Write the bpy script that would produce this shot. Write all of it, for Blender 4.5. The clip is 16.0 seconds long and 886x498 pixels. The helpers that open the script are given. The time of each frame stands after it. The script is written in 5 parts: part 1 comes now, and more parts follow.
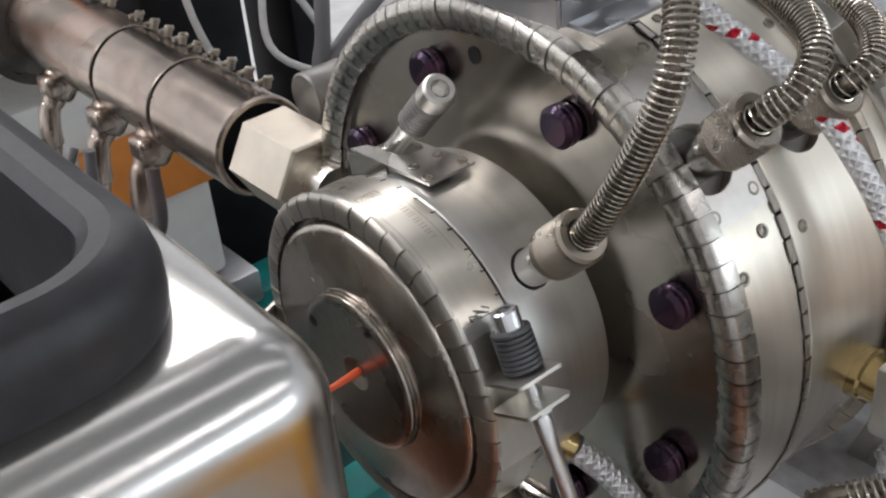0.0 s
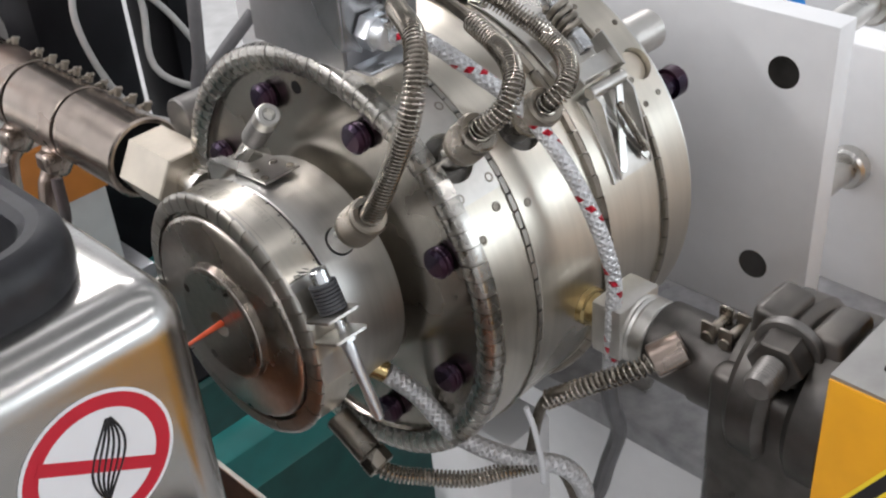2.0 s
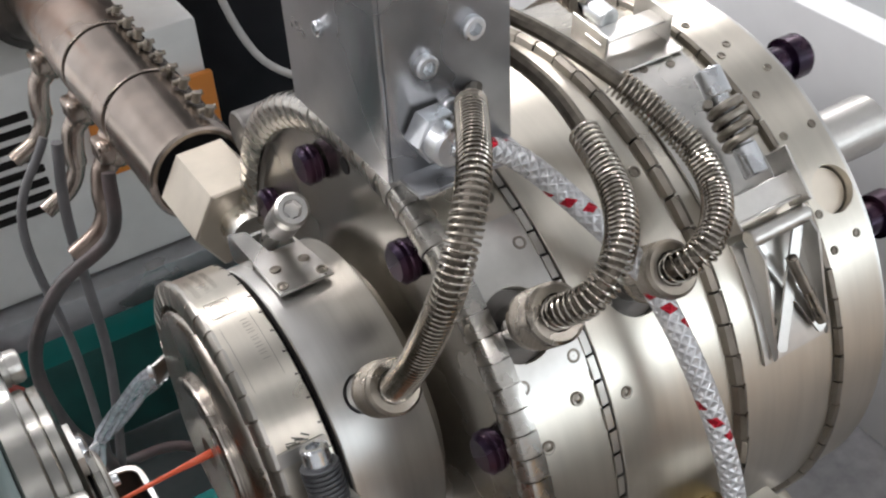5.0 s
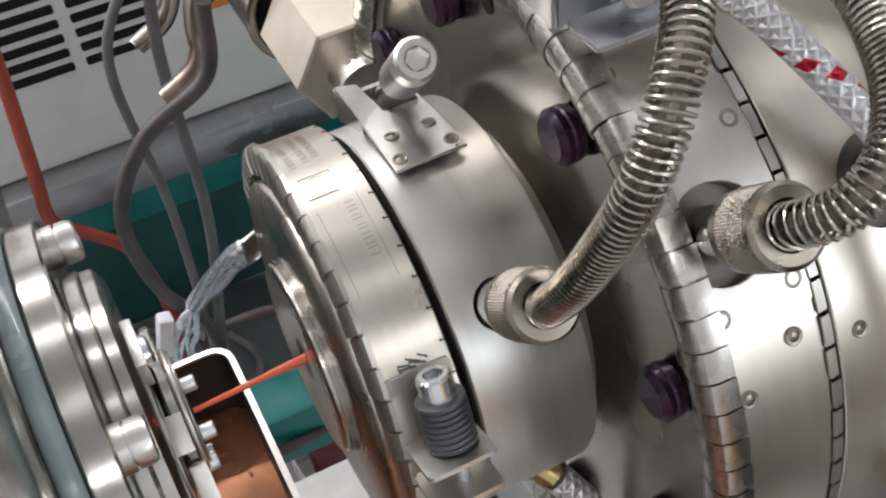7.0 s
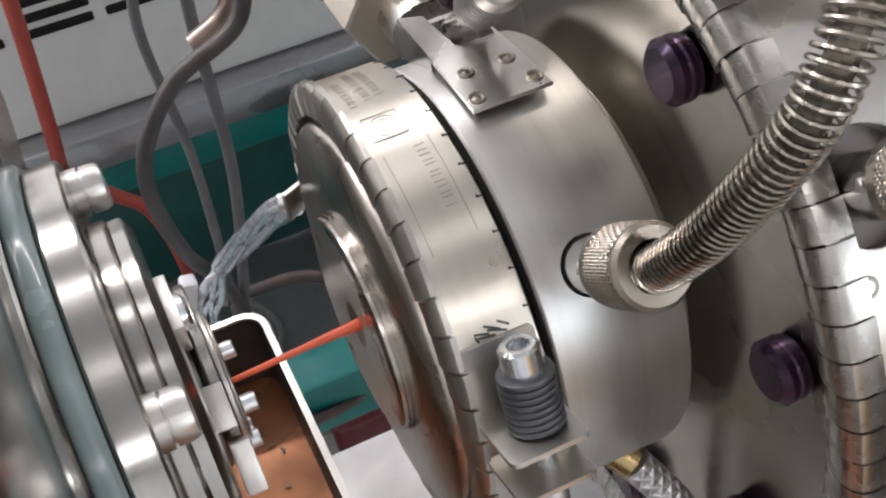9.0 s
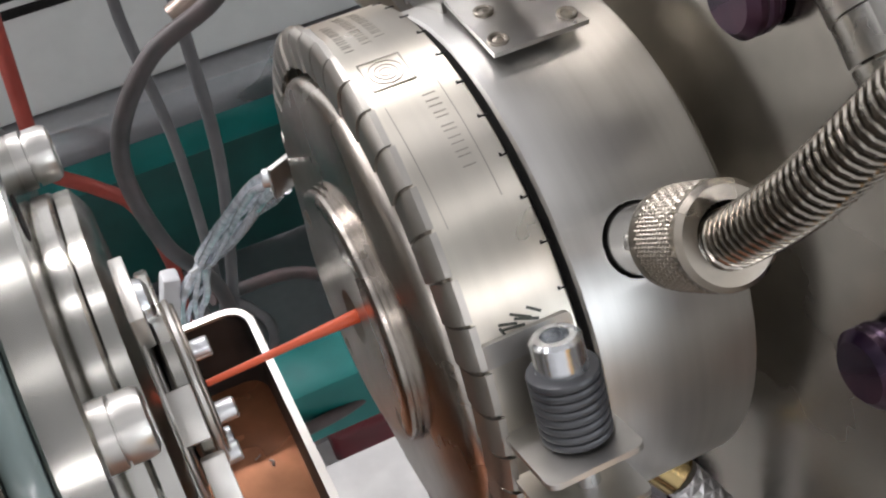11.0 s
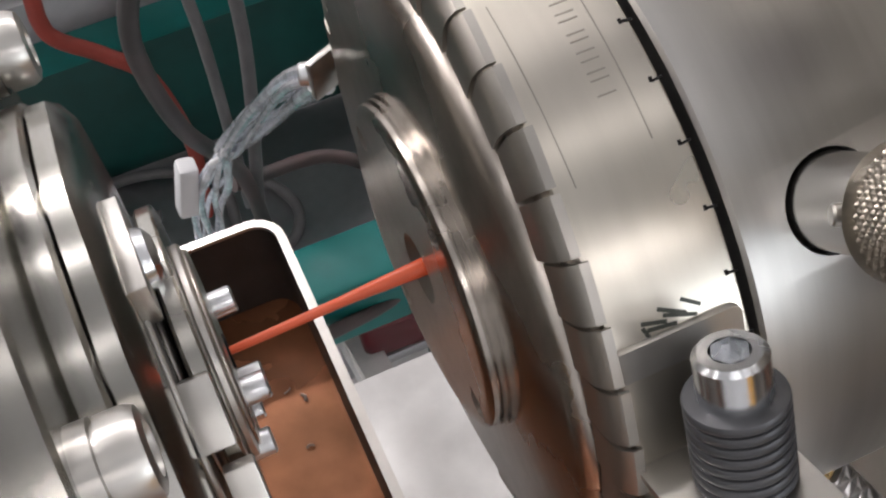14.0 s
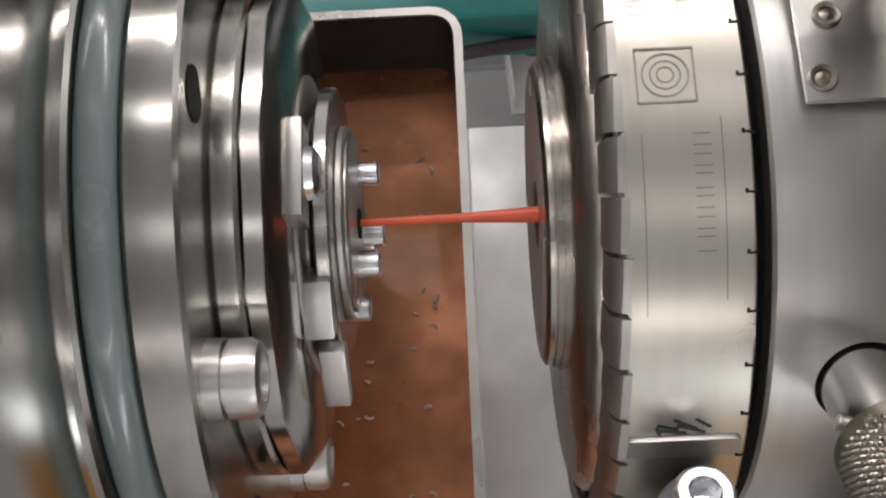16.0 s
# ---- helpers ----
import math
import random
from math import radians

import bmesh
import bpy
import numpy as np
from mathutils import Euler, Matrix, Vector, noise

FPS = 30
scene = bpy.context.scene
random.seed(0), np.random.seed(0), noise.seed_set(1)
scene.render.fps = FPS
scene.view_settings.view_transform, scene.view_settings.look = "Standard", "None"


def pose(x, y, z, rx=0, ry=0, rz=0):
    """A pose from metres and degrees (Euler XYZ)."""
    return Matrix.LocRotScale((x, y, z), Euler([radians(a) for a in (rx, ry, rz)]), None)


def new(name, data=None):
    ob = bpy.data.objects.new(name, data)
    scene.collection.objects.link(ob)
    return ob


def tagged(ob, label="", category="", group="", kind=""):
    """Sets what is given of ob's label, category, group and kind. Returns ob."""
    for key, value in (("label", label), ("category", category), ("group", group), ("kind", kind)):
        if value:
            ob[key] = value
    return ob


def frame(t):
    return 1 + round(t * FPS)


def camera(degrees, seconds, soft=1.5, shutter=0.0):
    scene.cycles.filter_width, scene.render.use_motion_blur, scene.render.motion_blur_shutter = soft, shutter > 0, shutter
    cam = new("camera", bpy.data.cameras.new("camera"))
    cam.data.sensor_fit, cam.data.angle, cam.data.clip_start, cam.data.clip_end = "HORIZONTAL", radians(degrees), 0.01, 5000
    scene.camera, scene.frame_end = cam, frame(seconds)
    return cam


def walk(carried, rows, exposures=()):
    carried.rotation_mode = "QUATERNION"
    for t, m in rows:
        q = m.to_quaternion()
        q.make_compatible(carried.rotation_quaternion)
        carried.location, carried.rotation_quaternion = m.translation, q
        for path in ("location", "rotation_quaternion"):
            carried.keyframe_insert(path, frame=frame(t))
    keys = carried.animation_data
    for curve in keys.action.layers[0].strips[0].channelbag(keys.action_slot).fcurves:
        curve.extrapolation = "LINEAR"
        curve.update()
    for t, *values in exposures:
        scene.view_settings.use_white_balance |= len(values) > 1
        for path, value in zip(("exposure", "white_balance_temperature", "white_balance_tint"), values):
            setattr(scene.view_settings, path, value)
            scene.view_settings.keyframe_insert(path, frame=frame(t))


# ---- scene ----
cam = camera(43.0, 16.0, soft=2.2)
walk(cam, [
    (0.0, pose(-0.2552, -0.2935, 0.2766, 56.84, 4.18, -40.56)),
    (0.5, pose(-0.2691, -0.3205, 0.2959, 56.81, 4.23, -41.08)),
    (1.0, pose(-0.2786, -0.3512, 0.3138, 56.38, 4.37, -42.27)),
    (1.5, pose(-0.2869, -0.3874, 0.3281, 56.16, 4.52, -43.70)),
    (2.0, pose(-0.3137, -0.4295, 0.3557, 56.08, 3.80, -45.81)),
    (2.5, pose(-0.3450, -0.4682, 0.3922, 56.14, 3.26, -46.52)),
    (3.0, pose(-0.3408, -0.4766, 0.4085, 55.90, 2.73, -43.76)),
    (3.5, pose(-0.2382, -0.4427, 0.4126, 53.19, 3.12, -36.15)),
    (3.7, pose(-0.2166, -0.4142, 0.3988, 53.50, 2.22, -35.21)),
    (6.0, pose(-0.1181, -0.2865, 0.3352, 46.77, 3.99, -30.41)),
    (6.5, pose(-0.1139, -0.2642, 0.3158, 44.91, 4.41, -28.55)),
    (7.0, pose(-0.1150, -0.2360, 0.2916, 43.28, 4.59, -26.43)),
    (7.5, pose(-0.1195, -0.2137, 0.2724, 42.36, 4.19, -24.93)),
    (8.0, pose(-0.1233, -0.2064, 0.2639, 42.07, 4.15, -24.80)),
    (8.5, pose(-0.1247, -0.2048, 0.2602, 42.07, 4.09, -25.04)),
    (9.0, pose(-0.1234, -0.2051, 0.2590, 42.09, 4.11, -25.32)),
    (11.5, pose(-0.1168, -0.1670, 0.2051, 42.46, 4.26, -25.69)),
    (12.0, pose(-0.1175, -0.1601, 0.1950, 42.74, 4.04, -25.80)),
    (12.5, pose(-0.1165, -0.1542, 0.1868, 42.61, 3.96, -25.90)),
    (13.0, pose(-0.1143, -0.1469, 0.1795, 41.64, 4.07, -25.52)),
    (13.5, pose(-0.1138, -0.1346, 0.1779, 39.15, 3.89, -25.26)),
    (14.0, pose(-0.1093, -0.1199, 0.1802, 35.27, 4.07, -23.93)),
    (14.5, pose(-0.1042, -0.1083, 0.1836, 30.73, 4.27, -20.75)),
    (15.0, pose(-0.1020, -0.1000, 0.2014, 24.85, 3.82, -15.63)),
    (15.5, pose(-0.0972, -0.0870, 0.2206, 19.02, 2.83, -8.56)),
    (16.0, pose(-0.0913, -0.0761, 0.2385, 16.09, 1.82, -2.22)),
], exposures=[(0.0, 0.0, 6450, 12), (2.5, 0.02, 6450, 12), (3.6, -0.06, 6450, 12), (6.2, 0.0, 6500, 12), (7.2, 0.2, 6500, 13), (8.5, 0.22, 6500, 14), (12.5, 0.27, 6500, 13), (14.0, 0.06, 6700, 15), (14.7, -0.16, 6800, 17), (15.5, -0.24, 6750, 15), (16.0, -0.25, 6750, 15)])

# ---- light: a workshop under rows of ceiling strip lights ----
world = bpy.data.worlds.new("world")
scene.world = world
world.use_nodes = True
world.node_tree.nodes["Background"].inputs[0].default_value = (0.75, 0.78, 0.82, 1)
world.node_tree.nodes["Background"].inputs[1].default_value = 0.2


def strip_lamp(x, y, z, length, width, watts, warm, turn=0):
    data = bpy.data.lights.new("ceiling_lamp", "AREA")
    data.shape, data.size, data.size_y = "RECTANGLE", length, width
    data.energy, data.color = watts, warm
    ob = new("ceiling_lamp", data)
    ob.matrix_basis = pose(x, y, z, 0, 0, turn)
    return ob


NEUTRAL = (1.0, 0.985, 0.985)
# unseen strip lamps; row powers are uneven to brighten chosen faces
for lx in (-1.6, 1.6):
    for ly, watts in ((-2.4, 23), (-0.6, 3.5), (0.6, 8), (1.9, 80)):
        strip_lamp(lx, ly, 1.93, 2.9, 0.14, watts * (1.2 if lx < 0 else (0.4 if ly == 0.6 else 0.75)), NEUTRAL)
# bluish fill lamp for an unseen south window, placed to match the drum's glare
south_fill_light = strip_lamp(2.1, -3.36, 0.82, 2.2, 0.60, 30, (0.84, 0.94, 1.0))
south_fill_light.matrix_basis = pose(2.1, -3.36, 0.82, 90, 0, 0)
south_fill_light.name = "south_fill_light"


# ---- materials ----
def mat(name, base, rough=0.5, metal=0.0, vary=0.15, scale=40.0, bump=0.0, stain=0.0, stain_col=(0.1, 0.07, 0.04), stain_scale=9.0,
        stretch=(1, 1, 1), rough_vary=0.12, coat=0.0, piece=0.0):
    """A surface with fine grain, larger stains, gloss that varies and a little relief."""
    m = bpy.data.materials.new(name)
    m.use_nodes = True
    nt = m.node_tree
    n, l = nt.nodes, nt.links
    bsdf = n["Principled BSDF"]
    co = n.new("ShaderNodeTexCoord")
    mp = n.new("ShaderNodeMapping")
    mp.inputs["Scale"].default_value = stretch
    l.new(co.outputs["Object"], mp.inputs[0])
    fine = n.new("ShaderNodeTexNoise")
    fine.inputs["Scale"].default_value, fine.inputs["Detail"].default_value = scale, 6
    l.new(mp.outputs[0], fine.inputs[0])
    big = n.new("ShaderNodeTexNoise")
    big.inputs["Scale"].default_value, big.inputs["Detail"].default_value = stain_scale, 5
    l.new(co.outputs["Object"], big.inputs[0])
    hue = n.new("ShaderNodeHueSaturation")
    hue.inputs["Color"].default_value = (*base, 1)
    span = n.new("ShaderNodeMapRange")
    span.inputs["From Min"].default_value, span.inputs["From Max"].default_value = 0.3, 0.7
    span.inputs["To Min"].default_value, span.inputs["To Max"].default_value = 1 - vary, 1 + vary
    l.new(fine.outputs["Fac"], span.inputs["Value"])
    value = span.outputs[0]
    if piece:
        info = n.new("ShaderNodeObjectInfo")
        pr = n.new("ShaderNodeMapRange")
        pr.inputs["To Min"].default_value, pr.inputs["To Max"].default_value = 1 - piece, 1 + piece
        l.new(info.outputs["Random"], pr.inputs["Value"])
        mul = n.new("ShaderNodeMath")
        mul.operation = "MULTIPLY"
        l.new(value, mul.inputs[0]), l.new(pr.outputs[0], mul.inputs[1])
        value = mul.outputs[0]
    l.new(value, hue.inputs["Value"])
    colour = hue.outputs[0]
    if stain:
        ramp = n.new("ShaderNodeMapRange")
        ramp.inputs["From Min"].default_value, ramp.inputs["From Max"].default_value = 0.45, 0.75
        ramp.inputs["To Max"].default_value = stain
        l.new(big.outputs["Fac"], ramp.inputs["Value"])
        mix = n.new("ShaderNodeMix")
        mix.data_type = "RGBA"
        mix.inputs[7].default_value = (*stain_col, 1)
        l.new(ramp.outputs[0], mix.inputs[0]), l.new(colour, mix.inputs[6])
        colour = mix.outputs[2]
    l.new(colour, bsdf.inputs["Base Color"])
    rv = n.new("ShaderNodeMapRange")
    rv.inputs["From Min"].default_value, rv.inputs["From Max"].default_value = 0.3, 0.7
    rv.inputs["To Min"].default_value, rv.inputs["To Max"].default_value = max(0.03, rough - rough_vary), min(1, rough + rough_vary)
    l.new(big.outputs["Fac"], rv.inputs["Value"])
    l.new(rv.outputs[0], bsdf.inputs["Roughness"])
    bsdf.inputs["Metallic"].default_value = metal
    bsdf.inputs["Coat Weight"].default_value = coat
    if bump:
        b = n.new("ShaderNodeBump")
        b.inputs["Strength"].default_value, b.inputs["Distance"].default_value = bump, 0.0006
        l.new(fine.outputs["Fac"], b.inputs["Height"])
        l.new(b.outputs[0], bsdf.inputs["Normal"])
    return m


STEEL = mat("brushed_steel", (0.64, 0.63, 0.605), 0.40, 1, 0.05, 300, 0.012, 0.10, (0.52, 0.50, 0.46), 14, (1, 0.05, 0.05), 0.025)
BAND = mat("heater_band_steel", (0.63, 0.59, 0.515), 0.31, 1, 0.05, 240, 0.012, 0.22, (0.47, 0.42, 0.335), 11, (1, 0.08, 0.08), 0.05)
TAB = mat("crimped_steel", (0.47, 0.45, 0.415), 0.27, 1, 0.08, 160, 0.03, 0.25, (0.33, 0.30, 0.25), 40, piece=0.12)
TURNED = mat("turned_dark_steel", (0.42, 0.385, 0.345), 0.30, 1, 0.08, 260, 0.03, 0.35, (0.24, 0.20, 0.165), 16, (0.3, 1, 1), 0.07)
FLANGE = mat("flange_steel", (0.39, 0.365, 0.325), 0.25, 1, 0.06, 140, 0.02, 0.35, (0.27, 0.235, 0.19), 12, rough_vary=0.09)
# dark noise patches stand in for smears and dark reflections on the tank
POLISHED = mat("polished_stainless", (0.50, 0.49, 0.47), 0.24, 1, 0.08, 60, 0.05, 0.6, (0.27, 0.25, 0.225), 7, (0.15, 1, 1), 0.10)
SATIN = mat("satin_stainless", (0.60, 0.585, 0.555), 0.34, 1, 0.06, 150, 0.02, 0.2, (0.48, 0.44, 0.38), 18)
BRIGHT = mat("zinc_plated_screw", (0.76, 0.78, 0.80), 0.30, 1, 0.06, 300, 0.02, 0.25, (0.58, 0.59, 0.60), 60)
PIPE = mat("heated_pipe_steel", (0.36, 0.305, 0.265), 0.25, 1, 0.16, 50, 0.10, 0.6, (0.23, 0.15, 0.12), 14)
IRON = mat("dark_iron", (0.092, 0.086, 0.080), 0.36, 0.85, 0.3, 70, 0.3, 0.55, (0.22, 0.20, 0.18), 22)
WIRE = mat("spring_wire", (0.40, 0.365, 0.315), 0.25, 1, 0.15, 120, 0.05, 0.35, (0.24, 0.20, 0.155), 30)
KNURL = mat("knurled_steel", (0.31, 0.28, 0.24), 0.33, 1, 0.3, 140, 0.1, 0.7, (0.17, 0.14, 0.105), 70)
PURPLE = mat("heat_blued_steel", (0.020, 0.010, 0.029), 0.26, 0.6, 0.35, 90, 0.1, 0.6, (0.10, 0.035, 0.045), 60)
SPRING_BLACK = mat("black_spring_washer", (0.070, 0.072, 0.078), 0.42, 0.3, 0.15, 120, 0.1)
RUBBER = mat("black_rubber", (0.012, 0.012, 0.015), 0.50, 0, 0.3, 150, 0.25, 0.3, (0.05, 0.05, 0.052), 14)
# near-black puts the shade of gaps and recesses into the colour
GAP = mat("gap_shade_black", (0.008, 0.008, 0.009), 0.6, 0.0, 0.3, 90)
BRASS = mat("brass", (0.46, 0.35, 0.17), 0.26, 1, 0.12, 90, 0.06, 0.4, (0.2, 0.13, 0.06), 40)
COPPER = mat("copper_brown_sheet", (0.52, 0.205, 0.10), 0.27, 0.55, 0.25, 70, 0.5, 0.8, (0.17, 0.075, 0.03), 14, rough_vary=0.2, coat=0.12)
STRAND = mat("orange_melt", (0.84, 0.13, 0.05), 0.35, 0, 0.08, 80)
WHITE = mat("white_paint", (0.84, 0.845, 0.85), 0.42, 0, 0.02, 60, 0.03, 0.12, (0.55, 0.56, 0.58), 5)
CABINET = mat("grey_white_paint", (0.74, 0.755, 0.74), 0.45, 0, 0.04, 50, 0.03, 0.2, (0.42, 0.43, 0.42), 6)
POSTGREY = mat("grey_sheet_steel", (0.42, 0.425, 0.44), 0.36, 0.85, 0.05, 120, 0.04, 0.2, (0.3, 0.3, 0.31), 8)
TEAL = mat("teal_paint", (0.002, 0.18, 0.17), 0.4, 0, 0.12, 40, 0.05, 0.4, (0.0, 0.07, 0.07), 7)
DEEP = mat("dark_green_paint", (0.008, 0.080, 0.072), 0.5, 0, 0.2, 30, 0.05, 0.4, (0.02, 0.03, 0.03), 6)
YELLOW = mat("yellow_paint", (0.78, 0.36, 0.012), 0.42, 0, 0.06, 40, 0.05, 0.25, (0.35, 0.17, 0.03), 14)
ORANGE = mat("orange_paint", (0.62, 0.22, 0.035), 0.45, 0, 0.08, 40)
REDHOSE = mat("red_hose", (0.34, 0.050, 0.034), 0.45, 0, 0.15, 60)
GREYCABLE = mat("grey_cable", (0.13, 0.128, 0.132), 0.5, 0, 0.15, 60)
DARKCABLE = mat("dark_cable", (0.07, 0.062, 0.062), 0.5, 0, 0.3, 50, 0.1, 0.5, (0.16, 0.08, 0.075), 25)
BLUE = mat("blue_hose", (0.02, 0.26, 0.75), 0.35, 0, 0.06, 60)
RED = mat("red_print", (0.56, 0.015, 0.035), 0.4, 0, 0.04, 60)
INK = mat("black_print", (0.012, 0.012, 0.014), 0.4, 0, 0.1, 60)
STICKER = mat("white_sticker", (0.82, 0.83, 0.85), 0.35, 0, 0.02, 60)
HAZARD = mat("yellow_print", (0.84, 0.62, 0.03), 0.4, 0, 0.03, 60)
# near-black for the unlit void boxes and the bench's black leg
BLACKVOID = mat("void_and_leg_black", (0.012, 0.012, 0.014), 0.6, 0, 0.3, 20)
CONCRETE = mat("grey_floor", (0.42, 0.42, 0.415), 0.5, 0, 0.12, 16, 0.1, 0.35, (0.34, 0.34, 0.34), 2.2)
TABLE = mat("scuffed_steel_plate", (0.74, 0.74, 0.73), 0.42, 0.15, 0.08, 40, 0.08, 0.5, (0.33, 0.33, 0.33), 24)
BEDGREY = mat("speckled_bed_paint", (0.36, 0.36, 0.37), 0.38, 0, 0.22, 90, 0.1, 0.4, (0.22, 0.22, 0.225), 14)
WALLP = mat("wall_paint", (0.74, 0.75, 0.76), 0.7, 0, 0.03, 12, 0.03, 0.1, (0.6, 0.6, 0.6), 1.2)
CEIL = mat("ceiling_paint", (0.46, 0.465, 0.47), 0.8, 0, 0.04, 8, 0.03)
# leads are darkened so the gaps between coil turns look shaded
LEAD = mat("coil_shade_lead", (0.16, 0.14, 0.115), 0.4, 0.9, 0.3, 200, 0.3)
TRAYWALL = mat("shadowed_tray_steel", (0.07, 0.068, 0.066), 0.5, 0.4, 0.2, 60, 0.05)
# rings are darker than SATIN to stand in for dark reflected surroundings
RINGS = mat("darkened_stainless", (0.47, 0.46, 0.43), 0.20, 1, 0.09, 200, 0.03, 0.4, (0.33, 0.31, 0.27), 22, (1, 0.1, 0.1), 0.08)
PALECABLE = mat("pale_grey_cable", (0.42, 0.42, 0.41), 0.5, 0, 0.1, 60)
SPRING_DARK = mat("dull_spring_steel", (0.27, 0.245, 0.21), 0.4, 1, 0.2, 120, 0.1, 0.4, (0.15, 0.12, 0.09), 40)
# bluish-white base puts the clear sleeves' glints into the colour
CLEAR = mat("glinting_clear_sleeve", (0.88, 0.91, 0.98), 0.10, 0.2, 0.35, 160, 0.9, 0.35, (0.45, 0.47, 0.58), 70, coat=0.9)
MARKER = mat("black_marker_ink", (0.33, 0.305, 0.26), 0.42, 0.8, 0.2, 60)
SPRING_GREY = mat("grey_spring_washer", (0.20, 0.19, 0.18), 0.42, 0.8, 0.15, 120, 0.1)
INKED = mat("dark_marker_ink", (0.05, 0.055, 0.045), 0.4, 0.3, 0.2, 60)
# near-black for the shade inside holes, notches and slots
HOLE_SHADE = mat("hole_shade", (0.015, 0.014, 0.014), 0.7, 0, 0.2, 60)
# pale beige puts lamplight on the union nut into its colour
NUT = mat("beige_nut_steel", (0.64, 0.58, 0.49), 0.42, 0.85, 0.05, 90, 0.03, 0.25, (0.5, 0.42, 0.33), 20)
REDBOX = mat("dark_red_plastic", (0.10, 0.008, 0.014), 0.4, 0, 0.15, 40)
TRAY_BIT = mat("pale_tray_bit", (0.60, 0.47, 0.40), 0.35, 0, 0.2, 90)
GUARDTOP = mat("scuffed_bare_metal", (0.44, 0.43, 0.415), 0.40, 0.85, 0.10, 50, 0.06, 0.6, (0.25, 0.24, 0.225), 18, rough_vary=0.12)

GLASSY = mat("green_glass_gasket", (0.19, 0.24, 0.235), 0.24, 0, 0.1, 40, 0.0, 0.6, (0.09, 0.125, 0.12), 24, rough_vary=0.08, coat=0.3)

# low gloss keeps shade-black gaps, slots and void dark; rubber keeps more
for dull, gloss in ((GAP, 0.12), (HOLE_SHADE, 0.12), (BLACKVOID, 0.12), (RUBBER, 0.45)):
    dull.node_tree.nodes["Principled BSDF"].inputs["Specular IOR Level"].default_value = gloss


def braid_material(name, flecks):
    """Silver wire braid, with red tracer flecks along the sleeve if asked for."""
    m = mat(name, (0.72, 0.72, 0.73), 0.32, 0.65, 0.2, 300, 0.2)
    nt = m.node_tree
    n, l = nt.nodes, nt.links
    bsdf = n["Principled BSDF"]
    uv = n.new("ShaderNodeTexCoord")
    sep = n.new("ShaderNodeSeparateXYZ")
    l.new(uv.outputs["UV"], sep.inputs[0])

    def math_node(op, a, b):
        k = n.new("ShaderNodeMath")
        k.operation = op
        for i, v in enumerate((a, b)):
            if isinstance(v, (int, float)):
                k.inputs[i].default_value = v
            else:
                l.new(v, k.inputs[i])
        return k.outputs[0]

    u, v = sep.outputs[0], sep.outputs[1]
    p = math_node("SINE", math_node("ADD", math_node("MULTIPLY", v, 1500.0), math_node("MULTIPLY", u, 37.699)), 0)
    q = math_node("SINE", math_node("SUBTRACT", math_node("MULTIPLY", v, 1500.0), math_node("MULTIPLY", u, 37.699)), 0)
    weave = math_node("MAXIMUM", p, q)
    bump = n.new("ShaderNodeBump")
    bump.inputs["Strength"].default_value, bump.inputs["Distance"].default_value = 0.8, 0.0006
    l.new(weave, bump.inputs["Height"])
    l.new(bump.outputs[0], bsdf.inputs["Normal"])
    if not flecks:
        return m
    turn = math_node("FRACT", math_node("ADD", u, math_node("MULTIPLY", v, 22.0)), 0)
    near = math_node("LESS_THAN", turn, 0.15)
    dash = math_node("GREATER_THAN", math_node("FRACT", math_node("MULTIPLY", v, 140.0), 0), 0.5)
    mix = n.new("ShaderNodeMix")
    mix.data_type = "RGBA"
    old = bsdf.inputs["Base Color"].links[0].from_socket
    l.new(math_node("MULTIPLY", near, dash), mix.inputs[0])
    l.new(old, mix.inputs[6])
    mix.inputs[7].default_value = (0.5, 0.012, 0.03, 1)
    l.new(mix.outputs[2], bsdf.inputs["Base Color"])
    return m


BRAID = braid_material("silver_braid", True)
GREYBRAID = braid_material("grey_braid", False)


# ---- building helpers ----
def pol(x, r, deg):
    """A point at radius r about the die's axis; 0 degrees faces -y, 90 is up."""
    a = radians(deg)
    return Vector((x, -r * math.cos(a), r * math.sin(a)))


def part(name, bm, material, parent, label=""):
    """Links a bmesh, built in world places, as one mesh under a thing or a part."""
    me = bpy.data.meshes.new(name)
    bmesh.ops.recalc_face_normals(bm, faces=bm.faces)
    bm.to_mesh(me)
    bm.free()
    me.polygons.foreach_set("use_smooth", [True] * len(me.polygons))
    me.set_sharp_from_angle(angle=radians(32))
    me.materials.append(material)
    ob = new(name, me)
    if parent is not None:
        ob.parent = parent
        if parent.type == "EMPTY":
            ob.matrix_parent_inverse = Matrix.Translation(-parent.location)
    if label:
        ob["label"] = label
    return ob


def piece(name, mesh_ob, parent, m):
    """One more object on an existing part's mesh, laid by m."""
    ob = new(name, mesh_ob.data)
    ob.parent = parent
    if parent.type == "EMPTY":
        ob.matrix_parent_inverse = Matrix.Translation(-parent.location)
    ob.matrix_basis = m
    return ob


def thing(name, base, label, category, group=""):
    e = new(name)
    e.empty_display_size = 0.02
    e.location = base
    return tagged(e, label, category, group)


def box(bm, c, size, turn=None, bevel=0.0, seg=2):
    m = Matrix.Translation(c) @ (turn or Matrix.Identity(4)) @ Matrix.Diagonal((*size, 1))
    vs = bmesh.ops.create_cube(bm, size=1, matrix=m)["verts"]
    if bevel:
        es = list({e for v in vs for e in v.link_edges})
        bmesh.ops.bevel(bm, geom=es, offset=bevel, segments=seg, affect="EDGES", profile=0.5)
    return bm


